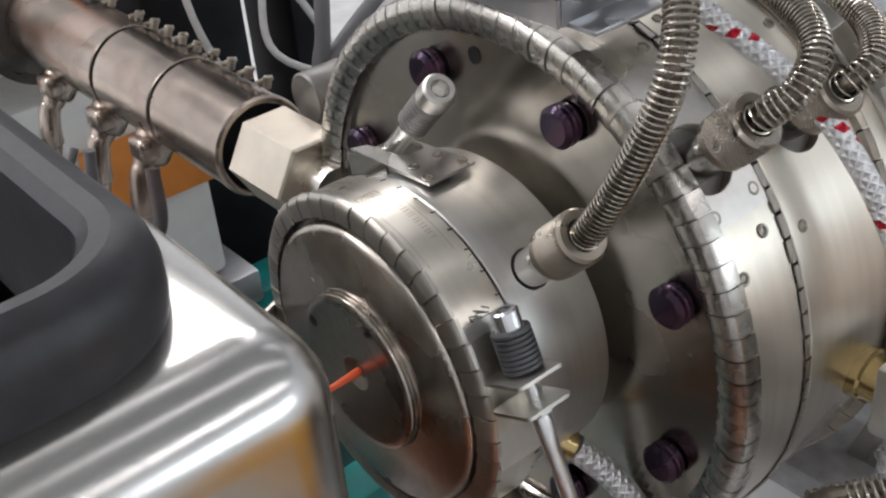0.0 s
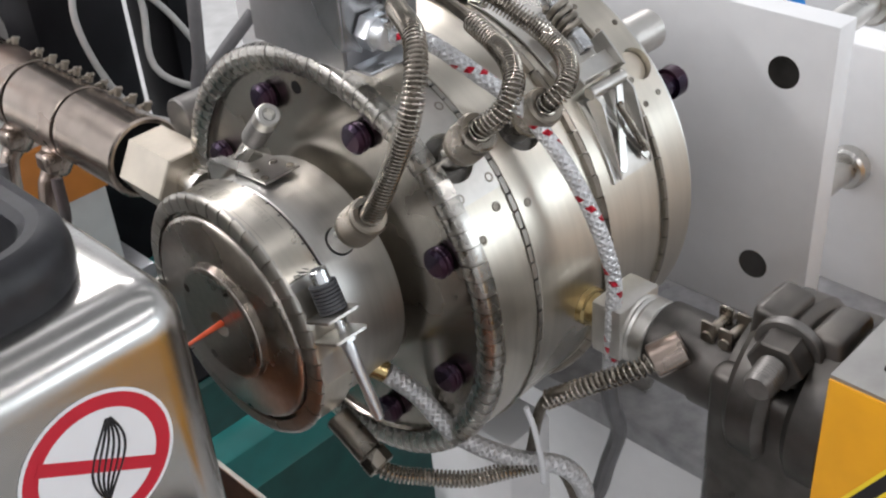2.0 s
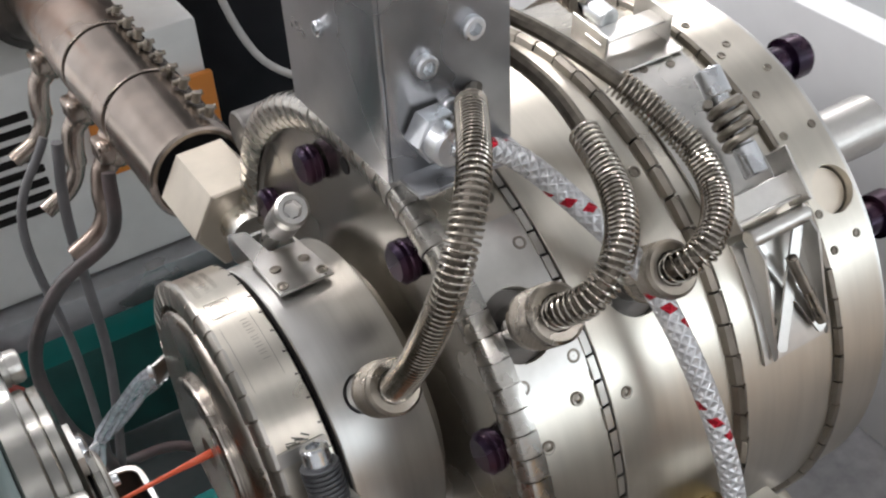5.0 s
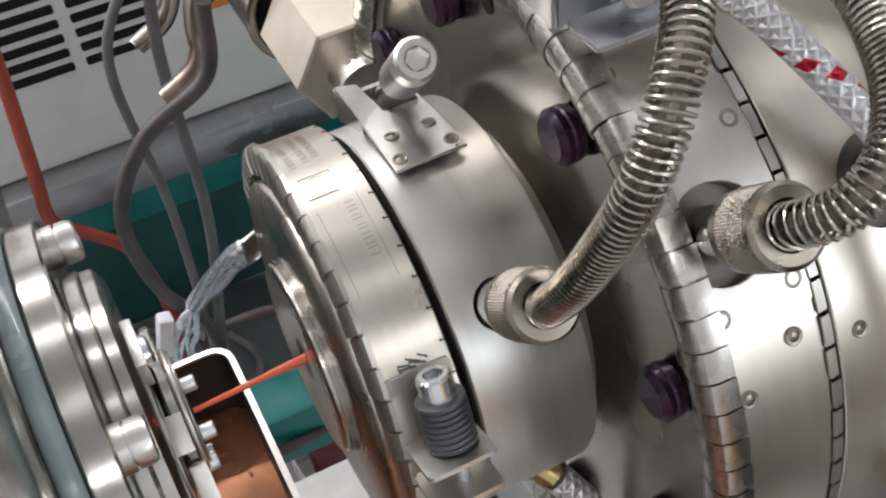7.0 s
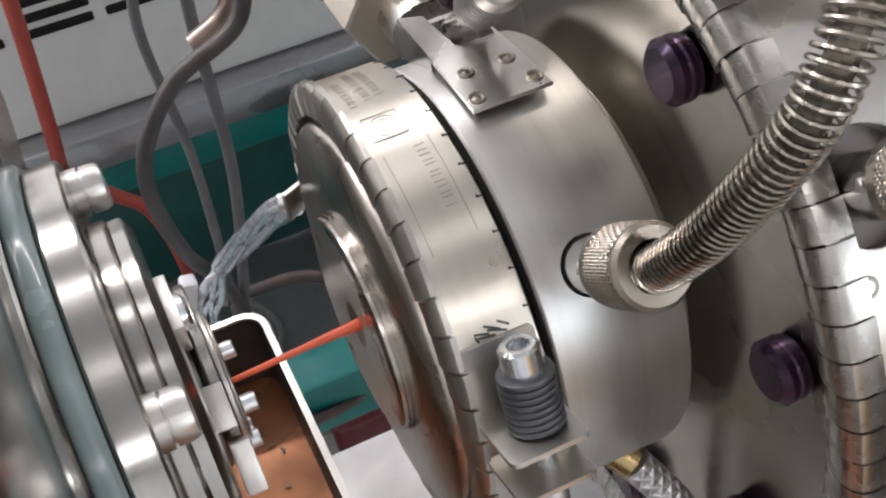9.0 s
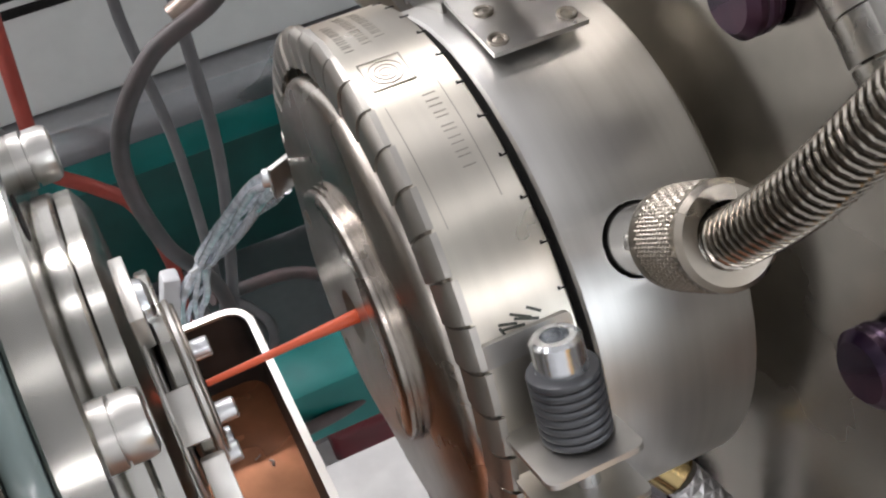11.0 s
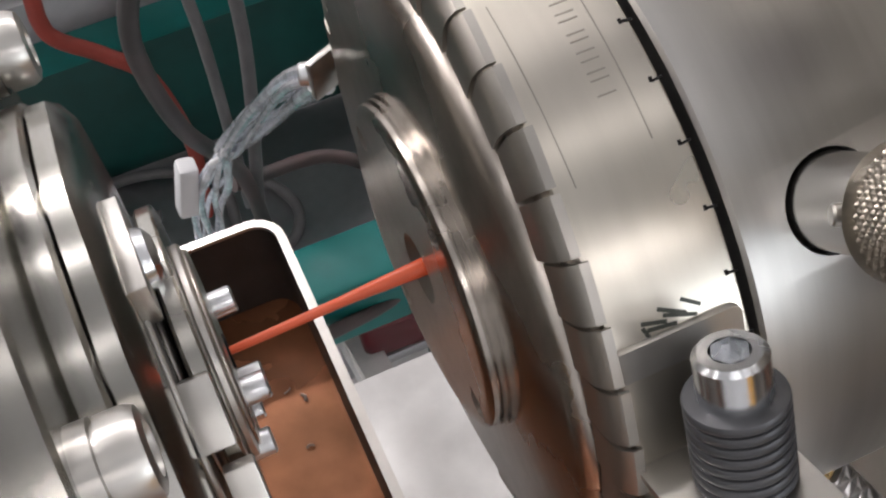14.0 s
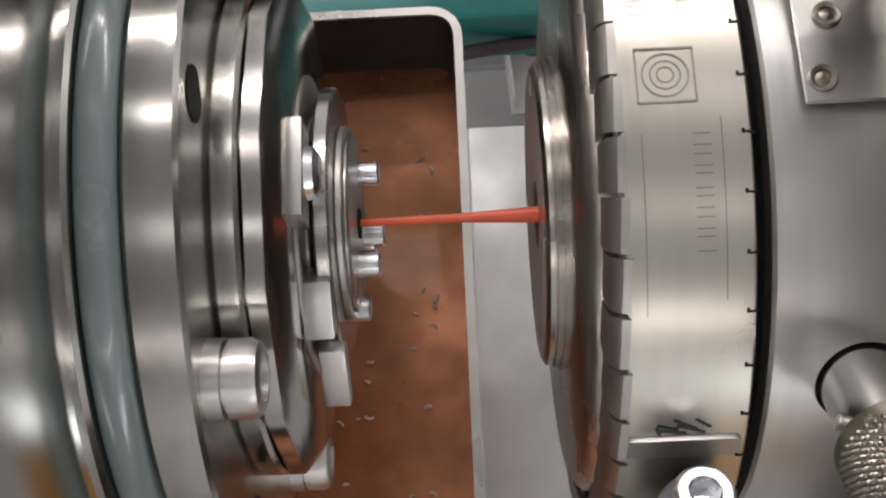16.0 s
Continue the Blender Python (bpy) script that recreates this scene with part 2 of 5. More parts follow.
def frame_of(d):
    d = Vector(d).normalized()
    up = Vector((0, 0, 1)) if abs(d.z) < 0.95 else Vector((0, 1, 0))
    u = d.cross(up).normalized()
    return d, u, u.cross(d).normalized()


def lathe(bm, p0, d, profile, seg=32, phase=0.0):
    """Turns the closed or open profile of (distance along d, radius) about the line from p0."""
    d, u, w = frame_of(d)
    p0 = Vector(p0)
    rings = []
    for s, r in profile:
        if r < 1e-6:
            rings.append([bm.verts.new(p0 + d * s)])
        else:
            rings.append([bm.verts.new(p0 + d * s + (u * math.cos(a) + w * math.sin(a)) * r)
                          for a in (2 * math.pi * (k + phase) / seg for k in range(seg))])
    for a, b in zip(rings, rings[1:]):
        for k in range(seg):
            j = (k + 1) % seg
            if len(a) == 1 and len(b) == 1:
                continue
            if len(a) == 1:
                bm.faces.new((a[0], b[j], b[k]))
            elif len(b) == 1:
                bm.faces.new((a[k], a[j], b[0]))
            else:
                bm.faces.new((a[k], a[j], b[j], b[k]))
    return bm


def rod(bm, p0, p1, r, seg=16, bevel=0.0, phase=0.0):
    p0, p1 = Vector(p0), Vector(p1)
    h = (p1 - p0).length
    b = bevel
    prof = [(0, 0), (0, r - b), (b, r), (h - b, r), (h, r - b), (h, 0)] if b else [(0, 0), (0, r), (h, r), (h, 0)]
    return lathe(bm, p0, p1 - p0, prof, seg, phase)


def smooth_path(points, n):
    """Catmull-Rom through the points, n steps a span."""
    ps = [Vector(p) for p in points]
    ps = [2 * ps[0] - ps[1]] + ps + [2 * ps[-1] - ps[-2]]
    out = []
    for i in range(1, len(ps) - 2):
        a, b, c, d = ps[i - 1: i + 3]
        for k in range(n):
            t = k / n
            out.append(0.5 * (2 * b + (c - a) * t + (2 * a - 5 * b + 4 * c - d) * t * t + (3 * b - a - 3 * c + d) * t ** 3))
    out.append(ps[-2])
    return out


def carry(path):
    """A frame along a path that does not twist: rows of place, side, side."""
    out, u = [], None
    for i, p in enumerate(path):
        d = (path[min(i + 1, len(path) - 1)] - path[max(i - 1, 0)]).normalized()
        if u is None:
            _, u, _ = frame_of(d)
        u = (u - d * u.dot(d)).normalized()
        out.append((p, u.copy(), d.cross(u)))
    return out


def tube(bm, points, r, seg=12, n=8, raw=False):
    path = points if raw else smooth_path(points, n)
    uv = bm.loops.layers.uv.verify()
    rows, length, last = [], 0.0, None
    for p, u, w in carry(path):
        if last is not None:
            length += (p - last).length
        last = p
        rr = r(length) if callable(r) else r
        rows.append((length, [bm.verts.new(p + (u * math.cos(a) + w * math.sin(a)) * rr) for a in (2 * math.pi * k / seg for k in range(seg))]))
    for (la, a), (lb, b) in zip(rows, rows[1:]):
        for k in range(seg):
            j = (k + 1) % seg
            f = bm.faces.new((a[k], a[j], b[j], b[k]))
            for lp, (uu, vv) in zip(f.loops, ((k / seg, la), ((k + 1) / seg, la), ((k + 1) / seg, lb), (k / seg, lb))):
                lp[uv].uv = (uu, vv)
    bm.faces.new(rows[0][1])
    bm.faces.new(list(reversed(rows[-1][1])))
    return bm


def coil(bm, points, radius, wire, pitch, seg=6, steps=14):
    """A wire wound round a path."""
    fine = smooth_path(points, 40)
    rows = carry(fine)
    wound, s, target, i = [], 0.0, 0.0, 0
    lens = [0.0]
    for a, b in zip(fine, fine[1:]):
        lens.append(lens[-1] + (b - a).length)
    total, count = lens[-1], int(lens[-1] / pitch * steps)
    for k in range(count + 1):
        s = total * k / count
        while i < len(lens) - 2 and lens[i + 1] < s:
            i += 1
        t = (s - lens[i]) / max(1e-9, lens[i + 1] - lens[i])
        p = rows[i][0].lerp(rows[i + 1][0], t)
        u, w = rows[i][1].lerp(rows[i + 1][1], t), rows[i][2].lerp(rows[i + 1][2], t)
        a = 2 * math.pi * k / steps
        wound.append(p + (u * math.cos(a) + w * math.sin(a)) * radius)
    return tube(bm, wound, wire, seg, raw=True)


def sheet(bm, outline, thick, m):
    """A flat plate from a 2D outline, thick along its own z, laid by m."""
    lo = [bm.verts.new(m @ Vector((x, y, 0))) for x, y in outline]
    hi = [bm.verts.new(m @ Vector((x, y, thick))) for x, y in outline]
    bm.faces.new(list(reversed(lo)))
    bm.faces.new(hi)
    k = len(lo)
    for i in range(k):
        j = (i + 1) % k
        bm.faces.new((lo[i], lo[j], hi[j], hi[i]))
    return bm


def arc_strip(bm, profile, a0, a1, steps, thick):
    """A bent strip about the die's axis: open profile of (x, r), swept from a0 to a1 degrees, with thickness inwards."""
    n = len(profile)
    inner = []
    for i, (x, r) in enumerate(profile):
        xa, ra = profile[max(i - 1, 0)]
        xb, rb = profile[min(i + 1, n - 1)]
        d = Vector((xb - xa, rb - ra, 0)).normalized()
        inner.append((x + d.y * thick, r - d.x * thick))
    loop = list(profile) + inner[::-1]
    rows = [[bm.verts.new(pol(x, r, a0 + (a1 - a0) * k / steps)) for x, r in loop] for k in range(steps + 1)]
    for a, b in zip(rows, rows[1:]):
        for k in range(len(loop)):
            j = (k + 1) % len(loop)
            bm.faces.new((a[k], a[j], b[j], b[k]))
    for row in (rows[0], rows[-1]):
        for k in range(n - 1):
            bm.faces.new((row[k], row[k + 1], row[-2 - k], row[-1 - k]))
    return bm


def spin(deg):
    """A turn about the die's axis."""
    return Matrix.Rotation(radians(-deg), 4, "X")


def lay(x, r, deg):
    """The pose on the die's shell at that angle: own x along the axis, own y round it, own z outwards."""
    a = radians(deg)
    out = Vector((0, -math.cos(a), math.sin(a)))
    along = Vector((1, 0, 0))
    side = out.cross(along)
    m = Matrix((along, side, out)).transposed().to_4x4()
    m.translation = pol(x, r, deg)
    return m


def round_rect(w, h, r, n=5):
    pts = []
    for cx, cy, a0 in ((w / 2 - r, h / 2 - r, 0), (-w / 2 + r, h / 2 - r, 90), (-w / 2 + r, -h / 2 + r, 180), (w / 2 - r, -h / 2 + r, 270)):
        for k in range(n + 1):
            a = radians(a0 + 90 * k / n)
            pts.append((cx + r * math.cos(a), cy + r * math.sin(a)))
    return pts


def socket_screw(parent, p, d, r, h, material, name="screw", label=""):
    """A cap screw with a hexagon socket; p is the underside of its head and d points out of it."""
    bm = bmesh.new()
    lathe(bm, p, d, [(0, 0), (0, r), (h - r * 0.15, r), (h, r * 0.85), (h, r * 0.55)], 24)
    d_, u, w = frame_of(d)
    lathe(bm, p, d, [(h, r * 0.55), (h - r * 0.7, r * 0.52), (h - r * 0.7, 0)], 6)
    return part(name, bm, material, parent, label)


def hexagon(bm, p0, p1, r, bore=0.0):
    return rod(bm, p0, p1, r, 6, r * 0.06)


def cut_holes(ob, cutters):
    """Takes the cutters' volume out of a part and removes them."""
    for c in cutters:
        mod = ob.modifiers.new("hole", "BOOLEAN")
        mod.operation, mod.solver, mod.object = "DIFFERENCE", "EXACT", c
    deps = bpy.context.evaluated_depsgraph_get()
    me = bpy.data.meshes.new_from_object(ob.evaluated_get(deps))
    ob.modifiers.clear()
    old = ob.data
    ob.data = me
    bpy.data.meshes.remove(old)
    for c in cutters:
        bpy.data.objects.remove(c)
    ob.data.set_sharp_from_angle(angle=radians(32))


def cutter(p0, p1, r, seg=32):
    bm = bmesh.new()
    rod(bm, p0, p1, r, seg)
    me = bpy.data.meshes.new("cutter")
    bmesh.ops.recalc_face_normals(bm, faces=bm.faces)
    bm.to_mesh(me)
    bm.free()
    return new("cutter", me)


# ---- the room ----
def slab(name, c, size, material, label, category="", bevel=0.0):
    bm = bmesh.new()
    box(bm, (0, 0, 0), size, None, bevel)
    ob = part(name, bm, material, None)
    ob.location = c
    return tagged(ob, label, category or name.split("_")[0], kind="structure")


# unseen lamp housings and a window frame, added round the lamps
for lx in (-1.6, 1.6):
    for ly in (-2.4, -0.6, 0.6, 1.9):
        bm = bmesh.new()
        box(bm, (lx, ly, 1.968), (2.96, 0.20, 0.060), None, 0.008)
        tagged(part("added_lamp_housing", bm, WHITE, None), "unseen white housing added over a ceiling strip lamp", "ceiling light", "ceiling strip lights")
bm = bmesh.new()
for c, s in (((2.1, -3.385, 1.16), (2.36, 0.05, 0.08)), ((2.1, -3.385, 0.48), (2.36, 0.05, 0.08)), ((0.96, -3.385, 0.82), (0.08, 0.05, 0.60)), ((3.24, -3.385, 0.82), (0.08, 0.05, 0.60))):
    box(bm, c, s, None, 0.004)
tagged(part("added_window_frame", bm, WHITE, None), "unseen window frame added round the south fill lamp", "window", kind="structure")
slab("floor", (0, 0, -1.1), (7, 7, 0.1), CONCRETE, "grey speckled workshop floor under the machines")
# ceiling is unseen, added with the walls to feed the metal's reflections
slab("ceiling", (0, 0, 2.05), (7, 7, 0.1), CEIL, "unseen pale ceiling added above the strip lamps for reflections")
slab("wall_north", (0, 3.45, 0.475), (7, 0.1, 3.05), WALLP, "plain white workshop wall")
slab("wall_south", (0, -3.45, 0.475), (7, 0.1, 3.05), WALLP, "plain white workshop wall")
slab("wall_east", (3.45, 0, 0.475), (0.1, 6.8, 3.05), WALLP, "plain white workshop wall")
slab("wall_west", (-3.45, 0, 0.475), (0.1, 6.8, 3.05), WALLP, "plain white workshop wall")

# ---- the extrusion die ----
die = thing("extrusion_die", (0.05, 0, -0.13), "round stainless extrusion die head with a bolted flange", "extrusion die")
bm = bmesh.new()
lathe(bm, (0, 0, 0), (1, 0, 0), [(-0.0708, 0), (-0.0708, 0.0575), (-0.0695, 0.0597), (-0.068, 0.0605), (-0.0655, 0.0605), (-0.0655, 0.066), (-0.06, 0.066), (-0.06, 0)], 96)
part("face_plate", bm, TURNED, die, "dark turned steel face plate")
bm = bmesh.new()
lathe(bm, (0, 0, 0), (1, 0, 0), [(-0.0700, 0.0), (-0.0700, 0.0345), (-0.0719, 0.0345), (-0.0719, 0.0333), (-0.0725, 0.0333), (-0.0725, 0.034), (-0.0733, 0.034), (-0.0733, 0.0328),
                                 (-0.0739, 0.0328), (-0.0739, 0.0336), (-0.0748, 0.0334), (-0.0755, 0.0322), (-0.0755, 0.030), (-0.0752, 0.0075), (-0.0725, 0.0035), (-0.0725, 0)], 72)
centre = part("centre_plate", bm, TURNED, die, "raised grooved centre plate with the strand hole")
cut_holes(centre, [cutter(pol(-0.08, 0.0285, a), pol(-0.0722, 0.0285, a), 0.0027, 16) for a in (155, 65, -25, -115)])
for a in (155, 65, -25, -115):
    socket_screw(centre, pol(-0.0724, 0.0285, a), (-1, 0, 0), 0.0021, 0.0012, IRON, "sunk_screw")
bm = bmesh.new()
lathe(bm, (0, 0, 0), (1, 0, 0), [(-0.0475, 0.05), (-0.0475, 0.0610), (-0.0395, 0.0610), (-0.0395, 0.05)], 96)
part("gap_ring", bm, GAP, die, "black ring standing for shade in the gap behind the front heater band")
bm = bmesh.new()
lathe(bm, (0, 0, 0), (1, 0, 0), [(-0.0405, 0.05), (-0.0412, 0.0662), (-0.0405, 0.0668), (-0.0045, 0.0668), (-0.0035, 0.0662), (-0.0035, 0.045)], 128)
body = part("body", bm, STEEL, die, "smooth brushed steel shell")
cut_holes(body, [cutter(pol(-0.025, 0.055, 44.5), pol(-0.025, 0.08, 44.5), 0.0081)])
bm = bmesh.new()
lathe(bm, (0, 0, 0), (1, 0, 0), [(-0.05, 0), (-0.05, 0.0520), (-0.006, 0.0520), (-0.001, 0.0527), (0.0030, 0.0555), (0.0052, 0.061), (0.006, 0.069), (0.006, 0.1128), (0.0054, 0.1132), (0.0036, 0.1135), (0.0036, 0.1185), (0.012, 0.1185), (0.012, 0)], 128)
part("flange", bm, FLANGE, die, "turned steel flange with a hollow fillet")
bm = bmesh.new()
lathe(bm, (0, 0, 0), (1, 0, 0), [(0.012, 0.05), (0.012, 0.1195), (0.178, 0.1195), (0.178, 0)], 96)
part("core", bm, GAP, die, "dark die core under the heater bands")
bm = bmesh.new()
lathe(bm, (0, 0, 0), (1, 0, 0), [(0.0, 0), (0.0, 0.0058), (0.0012, 0.0072), (0.0016, 0.0076), (0.0030, 0.0076), (0.0034, 0.0072), (0.0040, 0.0076), (0.0052, 0.0076), (0.0056, 0.0072), (0.0065, 0.0072), (0.0065, 0)], 28)
first = part("flange_bolt", bm, PURPLE, die, "heat-blued purple bolt head")
for k in range(8):
    m = Matrix.Translation(pol(-0.0026, 0.098, 22.5 + 45 * k)) @ Matrix.Diagonal((1.15, 1.1, 1.1, 1))
    if k == 0:
        first.matrix_basis = m
    else:
        piece("flange_bolt", first, die, m)["label"] = "heat-blued purple bolt head"
# dark disc painted for the shade inside a screw hole
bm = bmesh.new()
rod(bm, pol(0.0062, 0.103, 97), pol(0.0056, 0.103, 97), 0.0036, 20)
part("screw_hole_shade", bm, HOLE_SHADE, die)


def tab_ring(parent, name, profile, count, gap, thick, lift, steps=3, material=TAB, skip=(), offset=0.0):
    """Small bent tabs in a ring, each with one edge a little proud of the next."""
    w = 360.0 / count
    bm = bmesh.new()
    arc_strip(bm, profile, -w / 2 + gap, w / 2 - gap, steps, thick)
    mid = sum((pol(x, r, 0) for x, r in profile), Vector()) / len(profile)
    bmesh.ops.transform(bm, matrix=Matrix.Translation(mid) @ Matrix.Rotation(radians(lift), 4, "Y") @ Matrix.Translation(-mid), verts=bm.verts)
    bmesh.ops.transform(bm, matrix=Matrix.Translation(mid) @ Matrix.Rotation(radians(lift * 1.4), 4, "X") @ Matrix.Translation(-mid), verts=bm.verts)
    first = part(name, bm, material, parent)
    for k in range(count):
        a = w * k + offset
        if any(lo <= (a + 180) % 360 - 180 <= hi for lo, hi in skip):
            continue
        m = spin(a + random.uniform(-0.07, 0.07)) @ pose(random.uniform(-1, 1) * 0.00025, 0, 0, 0, 0, 0)
        if k == 0:
            first.matrix_basis = m
        else:
            piece(name, first, parent, m)


def ring_band(parent, name, x0, x1, r, thick=0.004, material=BAND, label=""):
    bm = bmesh.new()
    lathe(bm, (0, 0, 0), (1, 0, 0), [(x0, r - thick), (x0, r - 0.0004), (x0 + 0.0004, r), (x1 - 0.0004, r), (x1, r - 0.0004), (x1, r - thick), (x0, r - thick)], 144)
    return part(name, bm, material, parent, label)


def rivet(parent, x, r, deg, size=0.0021, material=SPRING_DARK):
    bm = bmesh.new()
    m = lay(x, r, deg)
    lathe(bm, m @ Vector((0, 0, -0.0006)), m.to_3x3() @ Vector((0, 0, 1)),
          [(0, 0), (0, size), (0.0009, size), (0.0011, size * 0.9), (0.0010, size * 0.62), (0.0006, size * 0.55), (0.0008, size * 0.3), (0.0009, 0)], 16)
    return part("rivet", bm, material, parent)


# front heater band
fband = thing("heater_band", (-0.056, 0, -0.0715), "polished front heater band with crimped edge tabs", "heater band", "heater bands on the die")
ring_band(fband, "band", -0.0660, -0.0448, 0.0708, 0.0045)
tab_ring(fband, "edge_tab", [(-0.0652, 0.0714), (-0.0664, 0.0713), (-0.0673, 0.0705), (-0.0679, 0.0691), (-0.0681, 0.0670), (-0.0681, 0.0628)], 46, 0.32, 0.0007, 2.2)
# dark slivers laid on the band stand for shade in its edge notches
for k in range(46):
    bm = bmesh.new()
    m = lay(-0.0457, 0.0707, k * 360 / 46 + 3.5)
    for cx, cy, sx, sy in ((0.0004, 0.0, 0.0017, 0.0004), (-0.0005, 0.0002, 0.0005, 0.0008)):
        box(bm, m @ Vector((cx, cy, 0.0001)), (1, 1, 1), m.to_3x3().to_4x4() @ Matrix.Rotation(radians(random.uniform(-10, 10)), 4, "Z") @ Matrix.Diagonal((sx, sy, 0.0003, 1)))
    part("notch_shade", bm, HOLE_SHADE, fband)
# engraved maker's mark, as small plain outlined shapes
for x, a0, n, size in ((-0.0528, 67.5, 6, 0.0030), (-0.0570, 101, 9, 0.0024), (-0.0535, 102, 8, 0.0024), (-0.0615, 100, 7, 0.0024)):
    for k in range(n):
        bm = bmesh.new()
        m = lay(x, 0.0708, a0 + k * math.degrees(size * 1.12 / 0.0708))
        w, h, t = size * 0.95, size * (0.62 if k % 3 else 0.78), size * 0.085
        bars = [(0, -h / 2, w, t), (0, h / 2, w, t)]
        for cx, cy, sx, sy in bars:
            box(bm, m @ Vector((cx, cy, 0.00003)), (1, 1, 1), m.to_3x3().to_4x4() @ Matrix.Diagonal((sx, sy, 0.0001, 1)))
        part("engraved_stroke", bm, MARKER, fband)
# fine scribed lines beside the mark
for x, a0, a1 in ((-0.0625, 58, 82), (-0.0497, 60, 84)):
    bm = bmesh.new()
    arc_strip(bm, [(x, 0.07083), (x + 0.00022, 0.07083)], a0, a1, 12, 0.0002)
    part("scribed_line", bm, MARKER, fband)
m = lay(-0.0578, 0.0708, 90)
bm = bmesh.new()
for w, h, cx, cy in ((0.0095, 0.00035, 0, 0.0047), (0.0095, 0.00035, 0, -0.0047), (0.00035, 0.0095, 0.0047, 0), (0.00035, 0.0095, -0.0047, 0)):
    box(bm, m @ Vector((cx, cy, 0.00002)), (1, 1, 1), m.to_3x3().to_4x4() @ Matrix.Diagonal((w, h, 0.0001, 1)))
for r0 in (0.0012, 0.0023, 0.0036):
    lathe(bm, m @ Vector((0, 0, 0)), m.to_3x3() @ Vector((0, 0, 1)), [(0, r0), (0.0001, r0), (0.0001, r0 + 0.0003), (0, r0 + 0.0003), (0, r0)], 32)
part("engraved_mark", bm, MARKER, fband)
bm = bmesh.new()
for k, (cx, cy, l, a) in enumerate(((-0.003, 0.0022, 0.006, 75), (0.0, 0.0028, 0.007, 62), (0.001, 0.0018, 0.008, 70), (-0.0045, 0.0012, 0.003, 20), (-0.002, 0.0012, 0.007, 82), (0.003, 0.0030, 0.005, 55))):
    m = lay(-0.0555 + cx, 0.0708, 38.9 + math.degrees(cy / 0.0708))
    box(bm, m @ Vector((0, 0, 0.00003)), (1, 1, 1), m.to_3x3().to_4x4() @ Matrix.Rotation(radians(a), 4, "Z") @ Matrix.Diagonal((0.00060, l * 0.65, 0.00012, 1)))
part("marker_scribble", bm, INKED, fband, "dark green marker scribble")


def clamp(parent, head, n, d, spread, spring_mat, spring_len, rod_len, head_mat, leg, plates, big=0.0072, coils=8):
    """A spring-loaded tightening screw: head at its top, d along it, n away from the die."""
    h, n, d = Vector(head), Vector(n).normalized(), Vector(d).normalized()
    x = n.cross(d)
    bm = bmesh.new()
    rod(bm, h + d * 0.005, h + d * rod_len, 0.0024, 14, 0.0008)
    part("screw_rod", bm, BRIGHT, parent)
    socket_screw(parent, h + d * 0.007, -d, 0.0051, 0.0075, head_mat, "cap_screw")
    step = spring_len / coils
    for k in range(coils):
        bm = bmesh.new()
        s0 = 0.0066 + k * step
        lathe(bm, h, d, [(s0, 0.003), (s0, big * 0.90), (s0 + step * 0.10, big * 0.975), (s0 + step * 0.3, big), (s0 + step * 0.65, big), (s0 + step * 0.86, big * 0.975), (s0 + step * 0.97, big * 0.90), (s0 + step * 0.97, 0.003)], 36)
        part("spring_washer", bm, spring_mat, parent)


cl = thing("clamp_screw", (-0.0545, -0.075, 0.03), "band clamp screw with black spring washers on steel brackets", "clamp screw", "band clamp screws")
H, CN, CD = Vector((-0.0545, -0.0650, 0.0524)), Vector((0, -0.912, 0.41)), Vector((0, -0.41, -0.912))
clamp(cl, H, CN, CD, 0, SPRING_BLACK, 0.0150, 0.0825, BRIGHT, None, None)


def in_clamp(x, n, d):
    return H + Vector((1, 0, 0)) * x + CN * n + CD * d


turn = Matrix((Vector((1, 0, 0)), CN, Vector((1, 0, 0)).cross(CN))).transposed().to_4x4()
down = Vector((1, 0, 0)).cross(CN)
sgn = 1 if down.dot(CD) > 0 else -1
bm = bmesh.new()
m = turn.copy()
m.translation = in_clamp(-0.0015, -0.0002, 0.0222)
sheet(bm, round_rect(0.0205, 0.0225, 0.0022), 0.0013 * sgn, m)
m = Matrix((Vector((1, 0, 0)), CD, Vector((1, 0, 0)).cross(CD))).transposed().to_4x4()
m.translation = in_clamp(-0.0015, -0.0112, 0.0129)
sheet(bm, round_rect(0.0205, 0.0205, 0.0016), 0.0013, m)
part("upper_bracket", bm, SATIN, cl, "bent steel bracket plate")
bm = bmesh.new()
m = turn.copy()
m.translation = in_clamp(-0.0015, -0.0005, 0.0335)
sheet(bm, round_rect(0.0205, 0.0215, 0.0022), 0.0013 * sgn, m)
m = Matrix((Vector((1, 0, 0)), (CD + CN * -0.28).normalized(), Vector((1, 0, 0)).cross((CD + CN * -0.28).normalized()))).transposed().to_4x4()
m.translation = in_clamp(-0.0015, -0.0145, 0.0465)
sheet(bm, round_rect(0.0205, 0.026, 0.0016), 0.0013, m)
part("lower_bracket", bm, SATIN, cl, "bent steel bracket plate")
bm = bmesh.new()
hexagon(bm, in_clamp(0, 0, 0.0345), in_clamp(0, 0, 0.039), 0.0052)
part("nut", bm, BRIGHT, cl)
bm = bmesh.new()
rod(bm, in_clamp(0, 0, 0.0235), in_clamp(0, 0, 0.0262), 0.0046, 20, 0.0006)
part("washer", bm, SATIN, cl)
bm = bmesh.new()
lathe(bm, in_clamp(0, 0, 0.039), CD, [(0, 0), (0, 0.0033), (0.003, 0.0036), (0.012, 0.0030), (0.040, 0.0030), (0.0435, 0.0018), (0.0435, 0)], 16)
part("screw_sleeve", bm, BRIGHT, cl)

